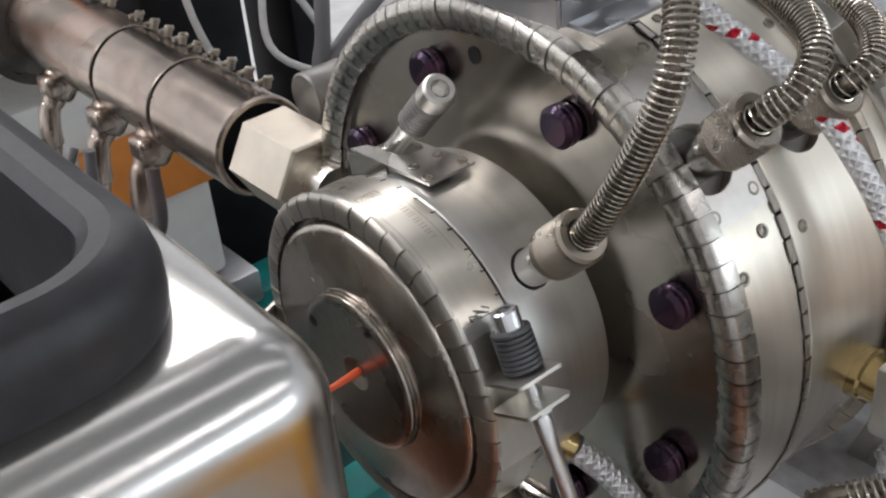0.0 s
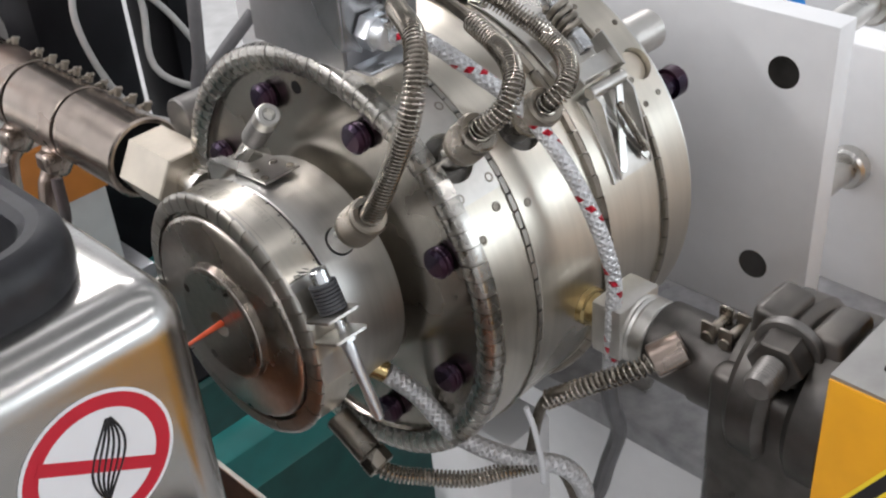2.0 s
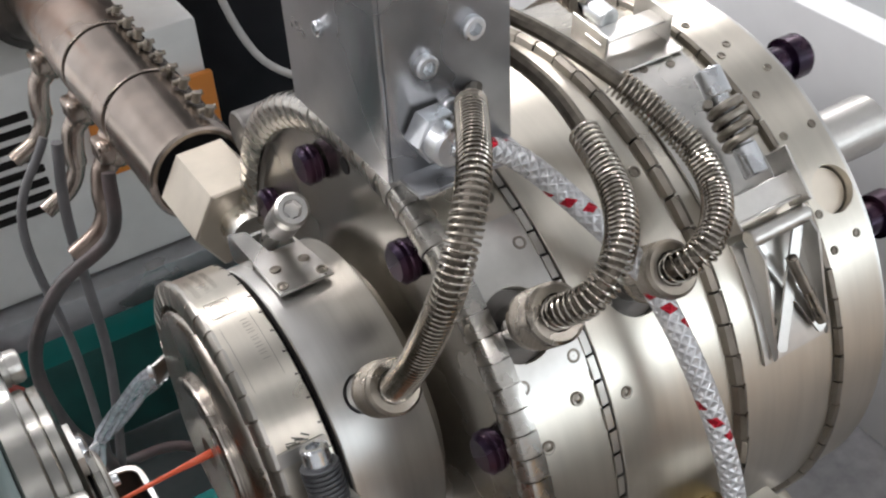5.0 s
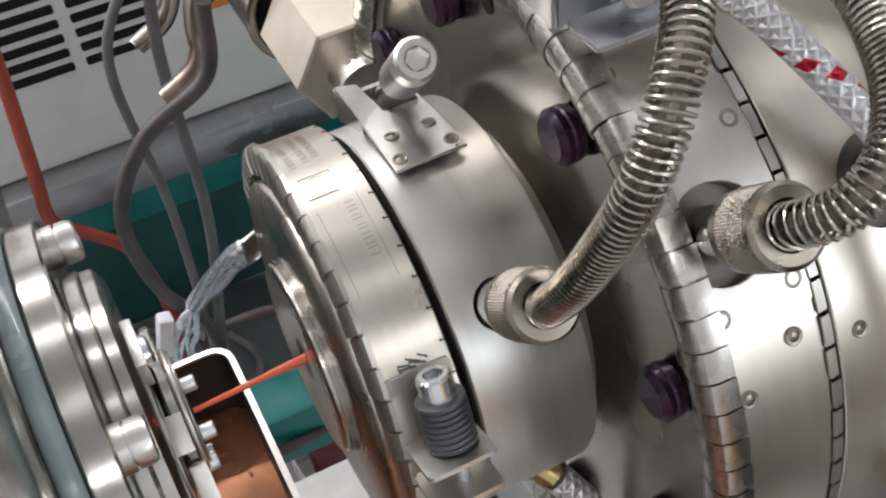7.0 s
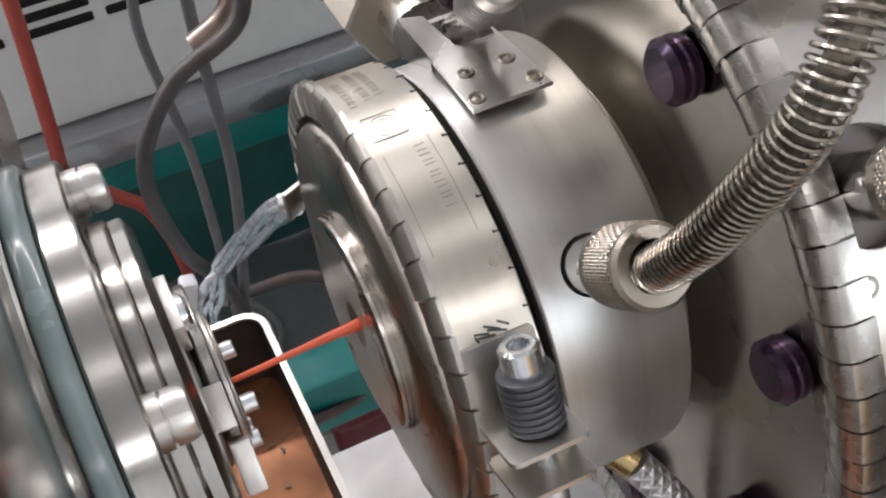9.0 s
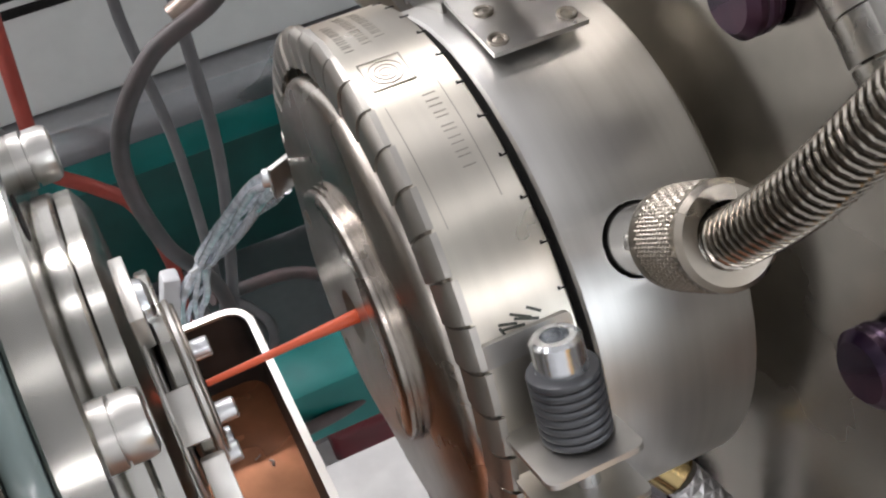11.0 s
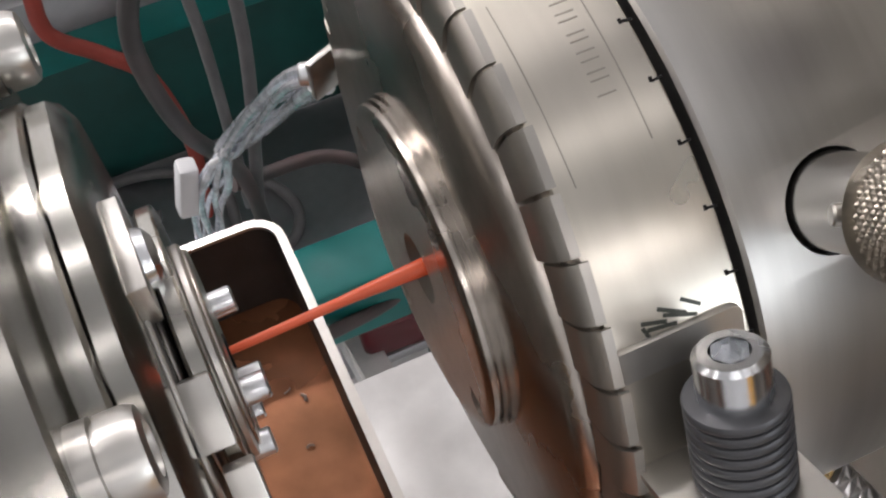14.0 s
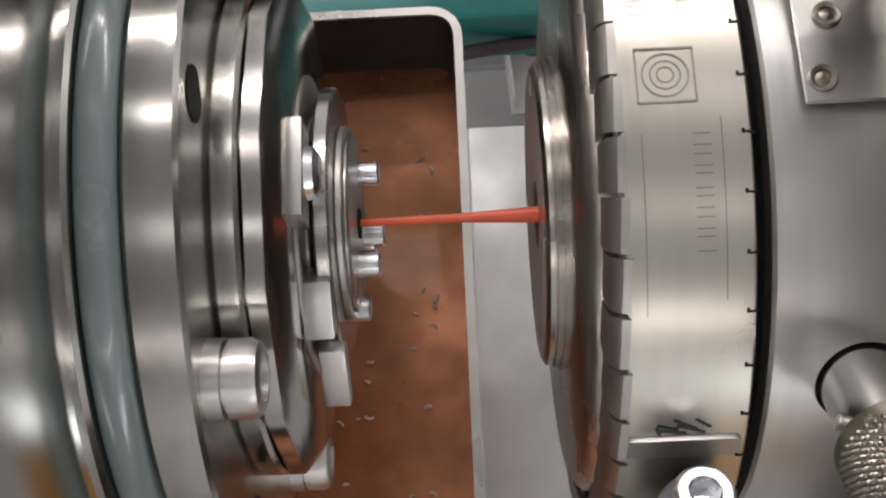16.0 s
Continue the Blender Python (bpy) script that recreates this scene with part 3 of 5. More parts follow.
# the clamp on top of the body
tc = thing("clamp_screw", (-0.02, 0.03, 0.0672), "steel band clamp screw with springs on a riveted strap", "clamp screw", "band clamp screws")
T0, T1 = Vector((-0.0234, -0.0015, 0.1030)), Vector((-0.0195, 0.0395, 0.0605))
TD = (T1 - T0).normalized()
bm = bmesh.new()
rod(bm, T0 + TD * 0.004, T1 + TD * 0.006, 0.0040, 16, 0.0005)
part("screw_rod", bm, SATIN, tc)
socket_screw(tc, T0 + TD * 0.0085, -TD, 0.0066, 0.0088, SATIN, "cap_screw")
for k in range(8):
    bm = bmesh.new()
    s0 = 0.009 + k * 0.0026
    lathe(bm, T0, TD, [(s0, 0.003), (s0, 0.0058), (s0 + 0.0006, 0.0066), (s0 + 0.0019, 0.0066), (s0 + 0.0025, 0.0058), (s0 + 0.0025, 0.003)], 32)
    part("spring_washer", bm, SPRING_GREY, tc)
bm = bmesh.new()
# strap: a plate riveted to the shell that runs off it at a tangent, with a folded end
m = Matrix.Rotation(radians(-4), 4, "X")
m.translation = Vector((-0.0238, 0.0, 0.0684))
sheet(bm, [(-0.0115, -0.0055), (0.0115, -0.0055), (0.0108, 0.012), (0.0090, 0.040), (0.0075, 0.041), (0.0090, 0.024), (0.0075, 0.0205), (-0.0005, 0.0205), (-0.0030, 0.024), (-0.0045, 0.042), (-0.0112, 0.045)], 0.0012, m)
box(bm, (-0.0345, 0.034, 0.0605), (0.0012, 0.026, 0.0105), Matrix.Rotation(radians(-9), 4, "X"))
box(bm, (-0.0245, 0.0455, 0.0565), (0.0200, 0.0014, 0.012), Matrix.Rotation(radians(14), 4, "X"))
part("strap", bm, SATIN, tc, "riveted steel strap plate")
for x, y in ((-0.0324, -0.0015), (-0.0153, -0.001), (-0.0177, 0.0103), (-0.0300, 0.0103)):
    rivet(tc, x, math.hypot(y, 0.0698 - 0.07 * y), math.degrees(math.atan2(0.0698, -y)), 0.0024)
# ---- the large heater bands on the flange's drum ----
b1 = thing("heater_band", (0.02, 0, -0.127), "wide heater band with folded edge tabs round the flange", "heater band", "heater bands on the die")
s1 = ring_band(b1, "band", 0.0025, 0.0350, 0.1262, 0.006)
cut_holes(s1, [cutter(pol(0.0158, 0.11, 45.5), pol(0.0158, 0.14, 45.5), 0.0132)])
tab_ring(b1, "edge_tab", [(0.0080, 0.1267), (0.0030, 0.1268), (0.0012, 0.1262), (0.0000, 0.1246), (-0.0005, 0.1222), (0.0004, 0.1178), (0.0026, 0.1136)], 90, 0.13, 0.0008, 1.0)
tab_ring(b1, "seam_tab", [(0.0379, 0.1225), (0.0379, 0.1250), (0.0372, 0.1264), (0.0345, 0.1267)], 84, 0.26, 0.0007, 0.4, 2)
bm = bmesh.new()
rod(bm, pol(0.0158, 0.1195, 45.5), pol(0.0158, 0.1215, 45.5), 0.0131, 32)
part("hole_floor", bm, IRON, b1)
for x, a in ((0.0085, 36.5), (0.0305, 37.5), (0.0085, 57), (0.0305, 57), (0.0290, 66), (0.007, 67), (0.0265, 31), (0.0105, 26)):
    rivet(b1, x, 0.1264, a, 0.0026)
m = lay(0.0185, 0.1262, 47)
bm = bmesh.new()
arc_strip(bm, [(0.0015, 0.1267), (0.0345, 0.1267)], 34.5, 62, 14, 0.0006)
plate = part("cover_plate", bm, SATIN, b1, "riveted cover plate round the sensor hole")
cut_holes(plate, [cutter(pol(0.0158, 0.12, 45.5), pol(0.0158, 0.14, 45.5), 0.0134)])

b2 = thing("heater_band", (0.065, 0, -0.127), "smooth brushed heater band on the die drum", "heater band", "heater bands on the die")
s2 = ring_band(b2, "band", 0.0390, 0.0910, 0.1262, 0.006)
cut_holes(s2, [cutter(pol(0.0640, 0.11, 44), pol(0.0640, 0.14, 44), 0.0132)])
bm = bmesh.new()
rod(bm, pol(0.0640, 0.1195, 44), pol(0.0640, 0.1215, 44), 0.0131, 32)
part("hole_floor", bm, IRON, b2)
tab_ring(b2, "seam_tab", [(0.0904, 0.1260), (0.0914, 0.1290), (0.0934, 0.1302), (0.0954, 0.1290), (0.0958, 0.1255)], 64, 0.20, 0.0009, 0.6, 2, KNURL)
for x, a in ((0.046, 28), (0.0465, 70), (0.086, 60), (0.0455, 84)):
    rivet(b2, x, 0.1262, a, 0.0024)

b3 = thing("heater_band", (0.12, 0, -0.127), "rear heater band with latch and spring screws", "heater band", "heater bands on the die")
ring_band(b3, "band", 0.0952, 0.1440, 0.1262, 0.006)
tab_ring(b3, "seam_tab", [(0.1440, 0.1262), (0.1446, 0.1285), (0.1462, 0.1292), (0.1476, 0.1280), (0.1478, 0.1255)], 64, 0.22, 0.0008, 0.5, 2, KNURL)
b4 = thing("heater_band", (0.16, 0, -0.127), "plain end band with a round hole at the die's rear", "heater band", "heater bands on the die")
s4 = ring_band(b4, "band", 0.1472, 0.1730, 0.1262, 0.006)
cut_holes(s4, [cutter(pol(0.1625, 0.11, 43), pol(0.1625, 0.14, 43), 0.0098)])
bm = bmesh.new()
rod(bm, pol(0.1625, 0.1195, 43), pol(0.1625, 0.1218, 43), 0.0092, 24)
part("hole_floor", bm, NUT, b4, "bright core seen in the hole")
for x, a in ((0.1530, 33), (0.1515, 40), (0.166, 34), (0.1530, 55), (0.168, 55), (0.1535, 64), (0.1670, 68), (0.1600, 76), (0.1535, 74), (0.1535, 84)):
    rivet(b4, x, 0.1263, a, 0.0018)
bm = bmesh.new()
lathe(bm, (0, 0, 0), (1, 0, 0), [(0.173, 0.05), (0.173, 0.1245), (0.1755, 0.1248), (0.1765, 0.1235), (0.1765, 0.05)], 128)
part("rear_plate", bm, STEEL, b4)
# latch clamps on the rear band
lat = thing("band_latch", (0.12, -0.12, 0.06), "steel toggle latch with spring screw on the rear band", "latch")
for x, a, w, h in ((0.1240, 31, 0.034, 0.047),):
    bm = bmesh.new()
    arc_strip(bm, [(x - w / 2, 0.1276), (x + w / 2, 0.1276)], a - 11, a + 11, 8, 0.0012)
    part("base_plate", bm, SATIN, lat)
for sgn_x in (-1, 1):
    bm = bmesh.new()
    p, q = pol(0.1240 - 0.011 * sgn_x, 0.1300, 22), pol(0.1240 + 0.010 * sgn_x, 0.1325 + 0.001 * sgn_x, 41)
    across = (q - p).normalized().cross(pol(0, 1, 31)).normalized()
    ms = Matrix((across, (q - p).normalized(), across.cross((q - p).normalized()))).transposed().to_4x4()
    ms.translation = (p + q) / 2
    sheet(bm, round_rect(0.0048, (q - p).length, 0.0015), 0.0011, ms)
    part("cross_brace", bm, SATIN, lat)
for dx in (-0.0135, 0.0135):
    bm = bmesh.new()
    ms = Matrix((Vector((0, math.sin(radians(30)), math.cos(radians(30)))), Vector((0, -math.cos(radians(30)), math.sin(radians(30)))), Vector((1, 0, 0)))).transposed().to_4x4()
    ms.translation = pol(0.1240 + dx, 0.1280, 31)
    sheet(bm, [(-0.024, -0.001), (0.022, -0.001), (0.0235, 0.0060), (0.018, 0.0085), (0.012, 0.0075), (-0.022, 0.0008)], 0.0012, ms)
    part("side_cheek", bm, SATIN, lat)
bm = bmesh.new()
rod(bm, pol(0.1240 - 0.0140, 0.1345, 42.0), pol(0.1240 + 0.0150, 0.1345, 42.0), 0.0036, 20, 0.0006)
part("pivot_pin", bm, SATIN, lat)
bm = bmesh.new()
rod(bm, pol(0.1230, 0.1370, 37), pol(0.1330, 0.1330, 24), 0.0022, 14, 0.0005)
part("threaded_rod", bm, KNURL, lat)
for dx in (-0.013, 0.013):
    for a in (23.5, 27):
        rivet(lat, 0.1240 + dx * 0.75, 0.1278, a, 0.0019)
lat2 = thing("band_latch", (0.12, -0.09, 0.11), "steel bracket with a coil spring tightening screw", "latch")
bm = bmesh.new()
arc_strip(bm, [(0.1030, 0.1280), (0.1390, 0.1280)], 46, 80, 10, 0.0012)
part("base_plate", bm, SATIN, lat2)
bm = bmesh.new()
m = lay(0.121, 0.1276, 47)
for c, s in (((0, 0.0, 0.008), (0.036, 0.010, 0.0012)), ((-0.017, 0.003, 0.0075), (0.0012, 0.022, 0.013)), ((0.017, 0.003, 0.0075), (0.0012, 0.022, 0.013)), ((0.0, -0.005, 0.005), (0.034, 0.0012, 0.010))):
    box(bm, m @ Vector(c), s, m.to_3x3().to_4x4(), 0.0004, 1)
part("cradle", bm, SATIN, lat2)
P0, P1 = pol(0.1240, 0.1450, 66), pol(0.1230, 0.1385, 50.5)
PD = (P1 - P0).normalized()
bm = bmesh.new()
rod(bm, P0, P1, 0.0034, 16, 0.0005)
rod(bm, P1 - PD * 0.012, P1, 0.0047, 20, 0.0006)
rod(bm, P0 - PD * 0.004, P0 + PD * 0.007, 0.0052, 20, 0.0006)
part("tightening_screw", bm, BRIGHT, lat2)
bm = bmesh.new()
coil(bm, [P0 + PD * 0.008, P0 + PD * 0.02, P1 - PD * 0.0125], 0.0058, 0.0019, 0.0042, 8)
part("coil_spring", bm, SPRING_DARK, lat2)
for x, a in ((0.106, 76), (0.118, 77), (0.130, 76), (0.136, 60), (0.136, 68)):
    rivet(lat2, x, 0.1281, a, 0.0019)
lat3 = thing("band_latch", (0.12, -0.02, 0.13), "second spring tightening screw over the rear band", "latch")
P0, P1 = pol(0.118, 0.150, 107), pol(0.116, 0.139, 86)
PD = (P1 - P0).normalized()
bm = bmesh.new()
rod(bm, P0, P1, 0.0034, 16, 0.0005)
rod(bm, P1 - PD * 0.012, P1, 0.0047, 20, 0.0006)
part("tightening_screw", bm, BRIGHT, lat3)
bm = bmesh.new()
coil(bm, [P0 + PD * 0.008, P0 + PD * 0.02, P1 - PD * 0.0125], 0.0056, 0.0019, 0.0042, 8)
part("coil_spring", bm, SPRING_DARK, lat3)
bm = bmesh.new()
m = lay(0.121, 0.1276, 84)
for c, s in (((0, 0.0, 0.009), (0.034, 0.010, 0.0012)), ((-0.016, 0.003, 0.0075), (0.0012, 0.022, 0.013)), ((0.016, 0.003, 0.0075), (0.0012, 0.022, 0.013)), ((0, 0, 0.001), (0.036, 0.03, 0.0012))):
    box(bm, m @ Vector(c), s, m.to_3x3().to_4x4(), 0.0004, 1)
part("cradle", bm, SATIN, lat3)


# ---- temperature sensors with spring-armoured leads ----
def sensor(x, deg, r_in, r0, r1, path, label):
    th = thing("temperature_sensor", pol(x, r_in, deg), label, "sensor", "temperature sensors on the die")
    d = pol(0, 1, deg)
    p = pol(x, 0, deg)
    bm = bmesh.new()
    lathe(bm, p, d, [(r_in, 0), (r_in, 0.0074), (r0 + 0.002, 0.0074), (r0 + 0.002, 0)], 28)
    part("sleeve", bm, POLISHED, th)
    bm = bmesh.new()
    rod(bm, p + d * (r0 - 0.0008) + Vector((-0.0052, 0.002, 0)), p + d * (r0 - 0.0008) + Vector((-0.0088, 0.0035, 0)), 0.0016, 12, 0.0003)
    part("bayonet_pin", bm, SATIN, th)
    cap = bmesh.new()
    n = 240
    d_, u, w = frame_of(d)
    rows = []
    levels = [(r0, 0.0076, 0), (r0, 0.0094, 0), (r0 + 0.0005, 0.0100, 0), (r0 + 0.0028, 0.0100, 0)]
    k = 48
    for i in range(k + 1):
        levels.append((r0 + 0.0032 + (r1 - r0 - 0.0062) * i / k, 0.0098, 1))
    levels += [(r1 - 0.0020, 0.0101, 0), (r1 - 0.0010, 0.0101, 0), (r1, 0.0090, 0), (r1, 0.0062, 0), (r1 - 0.003, 0.0060, 0)]
    for s, r, bumpy in levels:
        rows.append([cap.verts.new(p + d * s + (u * math.cos(2 * math.pi * j / n) + w * math.sin(2 * math.pi * j / n)) * (r + 0.00055 * bumpy * abs(math.sin(math.pi * 40 * j / n + 2300 * s) * math.sin(math.pi * 40 * j / n - 2300 * s)))) for j in range(n)])
    for a, b in zip(rows, rows[1:]):
        for j in range(n):
            i = (j + 1) % n
            cap.faces.new((a[j], a[i], b[i], b[j]))
    part("knurled_cap", cap, KNURL, th, "knurled bayonet cap")
    start = [p + d * (r1 - 0.004), p + d * (r1 + 0.0035)]
    full = start + [Vector(q) for q in path]
    bm = bmesh.new()
    coil(bm, full[:-2] if len(path) > 5 else full[:-1], 0.0051, 0.00056, 0.0021, 6)
    part("spring_sleeve", bm, WIRE, th, "close-wound spring sleeve")
    bm = bmesh.new()
    tube(bm, full, 0.0031, 10, 10)
    part("lead", bm, LEAD, th, "braided metal lead")
    return th


sensor(-0.025, 44.5, 0.056, 0.0832, 0.1036, [(-0.0227, -0.0902, 0.1005), (-0.0167, -0.1018, 0.1364), (0.0003, -0.0880, 0.1569), (0.0240, -0.0511, 0.1563), (0.0350, -0.036, 0.154), (0.05, -0.005, 0.160)],
       "spring-armoured temperature sensor with knurled cap in the body")
sensor(0.0158, 45.5, 0.112, 0.1385, 0.1570, [(0.0215, -0.1190, 0.1220), (0.0310, -0.1180, 0.1300), (0.0420, -0.1070, 0.1345), (0.0510, -0.0900, 0.1370), (0.0555, -0.0700, 0.1425), (0.0575, -0.0450, 0.1490), (0.052, -0.01, 0.156)],
       "spring-armoured temperature sensor seated in the wide band")
sensor(0.0650, 44, 0.112, 0.1330, 0.1510, [(0.0720, -0.1140, 0.1125), (0.0830, -0.1080, 0.1165), (0.0930, -0.0960, 0.1190), (0.0970, -0.0810, 0.1240), (0.0930, -0.0660, 0.1325), (0.0844, -0.0520, 0.1430), (0.068, -0.030, 0.158), (0.05, -0.005, 0.168)],
       "spring-armoured temperature sensor seated in the middle band")

# ---- post with plug and braided cable ----
post = thing("support_post", (0.02, -0.008, 0.13), "grey folded sheet-steel post with screws and plugs", "post")
bm = bmesh.new()
box(bm, (-0.0035, -0.008, 0.40), (0.002, 0.070, 0.54), None, 0.0008)
part("front_panel", bm, POSTGREY, post)
bm = bmesh.new()
box(bm, (0.0215, -0.0420, 0.40), (0.048, 0.002, 0.54), None, 0.0006)
box(bm, (0.0215, 0.0260, 0.40), (0.048, 0.002, 0.54), None, 0.0006)
part("side_panel", bm, POSTGREY, post)
bm = bmesh.new()
box(bm, (0.022, -0.048, 0.1305), (0.044, 0.016, 0.002), None, 0.0006)
part("foot", bm, POSTGREY, post)
for x, z in ((0.012, 0.170), (0.030, 0.178), (0.012, 0.200), (0.030, 0.2065), (0.020, 0.152), (0.012, 0.24), (0.030, 0.25)):
    socket_screw(post, (x, -0.043, z), (0, -1, 0), 0.0042, 0.003, BRIGHT, "panel_screw")
for z in (0.172, 0.186, 0.23):
    socket_screw(post, (-0.0045, -0.004, z), (-1, 0, 0), 0.0028, 0.0022, BRIGHT, "panel_screw")
bc = thing("braided_cable", (0.0113, -0.044, 0.145), "silver braided cable with red flecks and a plug nut", "cable")
bm = bmesh.new()
hexagon(bm, (0.0113, -0.0435, 0.1475), (0.0118, -0.052, 0.1470), 0.0095)
part("gland_nut", bm, BRIGHT, bc)
bm = bmesh.new()
lathe(bm, (0.0118, -0.052, 0.147), (0.06, -1, -0.02), [(0, 0), (0, 0.0075), (0.006, 0.0075), (0.007, 0.0065), (0.007, 0)], 24)
part("gland_cap", bm, BRIGHT, bc)
bm = bmesh.new()
tube(bm, [(0.0125, -0.056, 0.147), (0.0210, -0.0600, 0.1440), (0.0343, -0.0629, 0.1363), (0.0483, -0.0781, 0.1197), (0.0586, -0.0993, 0.1020), (0.0627, -0.1210, 0.0786), (0.0658, -0.1379, 0.0502), (0.0684, -0.1483, 0.0185),
          (0.0676, -0.1492, -0.0100), (0.0682, -0.1480, -0.0360), (0.0690, -0.1460, -0.0600)], 0.0043, 14, 12)
part("braid", bm, BRAID, bc)

# ---- melt pipe behind the die ----
mp = thing("melt_pipe", (-0.005, 0.35, -0.01), "browned steel melt pipe with heater sleeves and hexagon nut", "pipe")
A, AD = Vector((-0.002, 0.112, 0.006)), Vector((-0.004, 0.5, 0.006)).normalized()
bm = bmesh.new()
lathe(bm, A, AD, [(0, 0), (0, 0.012), (0.46, 0.012), (0.46, 0)], 24)
part("inner_pipe", bm, SATIN, mp)
bm = bmesh.new()
rod(bm, A + AD * 0.014, A + AD * 0.060, 0.0250, 6, 0.0012, 0.0)
part("hexagon_nut", bm, NUT, mp, "hexagon union nut with lamplight in its colour")
# black disc puts the shade of the open pipe end into its colour
bm = bmesh.new()
lathe(bm, A, AD, [(0.0672, 0.0125), (0.0672, 0.0235), (0.0680, 0.0235), (0.0680, 0.0125), (0.0672, 0.0125)], 32)
part("end_shade", bm, GAP, mp, "black disc standing for the shaded pipe end inside its rim")
bm = bmesh.new()
lathe(bm, A, AD, [(0.0655, 0.0240), (0.0648, 0.0250), (0.0650, 0.0268), (0.0665, 0.0281), (0.0685, 0.0281), (0.0685, 0.0235), (0.0655, 0.0240)], 40)
part("end_rim", bm, PIPE, mp)
for s0, s1, r in ((0.068, 0.137, 0.0275), (0.139, 0.205, 0.0281), (0.208, 0.330, 0.0284)):
    bm = bmesh.new()
    lathe(bm, A, AD, [(s0, 0.013), (s0, r - 0.0008), (s0 + 0.0006, r), (s1 - 0.001, r), (s1, r - 0.001), (s1, 0.013)], 40)
    slv = part("heater_sleeve", bm, PIPE, mp)
    for k in range(4):
        p = A + AD * (s0 + 0.008 + k * (s1 - s0 - 0.016) / 3) + Vector((0.014, 0, 0.0255))
        bm = bmesh.new()
        rod(bm, p, p + Vector((0.002, 0, 0.006)), 0.0026, 10, 0.0004)
        rod(bm, p + Vector((-0.004, 0.003, 0.003)), p + Vector((0.006, 0.003, 0.003)), 0.0016, 8)
        part("sleeve_screw", bm, KNURL, slv)
for s in (0.160, 0.215, 0.285):
    p, d = A + AD * s, Vector((-0.62, -0.06, -0.78)).normalized()
    bm = bmesh.new()
    lathe(bm, p, d, [(0.020, 0), (0.020, 0.0118), (0.026, 0.0122), (0.038, 0.0118), (0.041, 0.0100), (0.042, 0.0078), (0.046, 0.0072), (0.046, 0)], 20)
    box(bm, p + d * 0.033 + Vector((-0.006, -0.004, 0.004)), (0.013, 0.017, 0.014), None, 0.003, 3)
    stub = part("terminal_stub", bm, PIPE, mp, "browned terminal box welded to the sleeve")
    bm = bmesh.new()
    q = p + d * 0.044
    tube(bm, [q, q + d * 0.006, q + Vector((-0.007, -0.001, -0.018)), q + Vector((-0.008, 0.001, -0.032)), q + Vector((-0.016, 0.002, -0.046)), q + Vector((-0.034, 0.002, -0.056))], lambda l: 0.0070 if l < 0.03 else 0.0058, 16, 10)
    part("terminal_elbow", bm, PIPE, stub)
far = A + AD * 0.375
ex = thing("rear_extruder", tuple(far + Vector((0, 0.1, -0.3))), "grey extruder housing with dark round flange and orange edges", "extruder")
bm = bmesh.new()
lathe(bm, far - AD * 0.045, AD, [(0, 0), (0, 0.038), (0.010, 0.048), (0.045, 0.050), (0.05, 0)], 32)
part("barrel_flange", bm, IRON, ex, "dark round barrel flange")
bm = bmesh.new()
box(bm, far + Vector((-0.02, 0.085, 0.02)), (0.13, 0.15, 0.16), None, 0.03, 4)
part("housing", bm, CABINET, ex)
for dx in (-0.087, 0.048):
    bm = bmesh.new()
    box(bm, far + Vector((dx, 0.085, 0.02)), (0.005, 0.156, 0.17), None, 0.002)
    part("edge_panel", bm, ORANGE, ex, "orange edge panel")
bm = bmesh.new()
box(bm, far + Vector((-0.02, 0.22, -0.56)), (0.10, 0.10, 1.0), None, 0.01)
part("stand", bm, CABINET, ex)
bm = bmesh.new()
box(bm, (0.062, 0.494, -0.150), (0.110, 0.008, 0.066), None, 0.003)
op = tagged(part("orange_panel", bm, ORANGE, None), "orange painted machine panel behind the pipe", "panel")

# ---- calibration tank ----
tank = thing("calibration_tank", (-0.40, 0.04, -0.06), "polished stainless tank with rubber-edged opening", "tank")
bm = bmesh.new()
box(bm, (-0.405, 0.056, 0.035), (0.50, 0.378, 0.20), None, 0.020, 5)
tb = part("tank_body", bm, POLISHED, tank)
rim = []
x0, x1, y0, y1, rr = -0.60, -0.178, -0.107, 0.17, 0.030
for cx, cy, a0 in ((x1 - rr, y1 - rr, 0), (x0 + rr, y1 - rr, 90), (x0 + rr, y0 + rr, 180), (x1 - rr, y0 + rr, 270)):
    for k in range(13):
        a = radians(a0 + 90 * k / 12)
        rim.append((cx + rr * math.cos(a), cy + rr * math.sin(a)))
cb = bmesh.new()
sheet(cb, [((x - (x0 + x1) / 2) * 0.965 + (x0 + x1) / 2, (y - (y0 + y1) / 2) * 0.95 + (y0 + y1) / 2) for x, y in rim], 0.2, Matrix.Translation((0, 0, 0.05)))
me = bpy.data.meshes.new("cutter")
bmesh.ops.recalc_face_normals(cb, faces=cb.faces)
cb.to_mesh(me)
cb.free()
cut_holes(tb, [new("cutter", me)])
bm = bmesh.new()
n = len(rim)
prof = [(0.0040, -0.004), (0.0052, 0.0015), (0.0052, 0.0095), (0.0038, 0.0150), (0.0008, 0.0188), (-0.0035, 0.0207), (-0.0082, 0.0200), (-0.0114, 0.0168), (-0.0125, 0.0115), (-0.0125, -0.03)]
rings = []
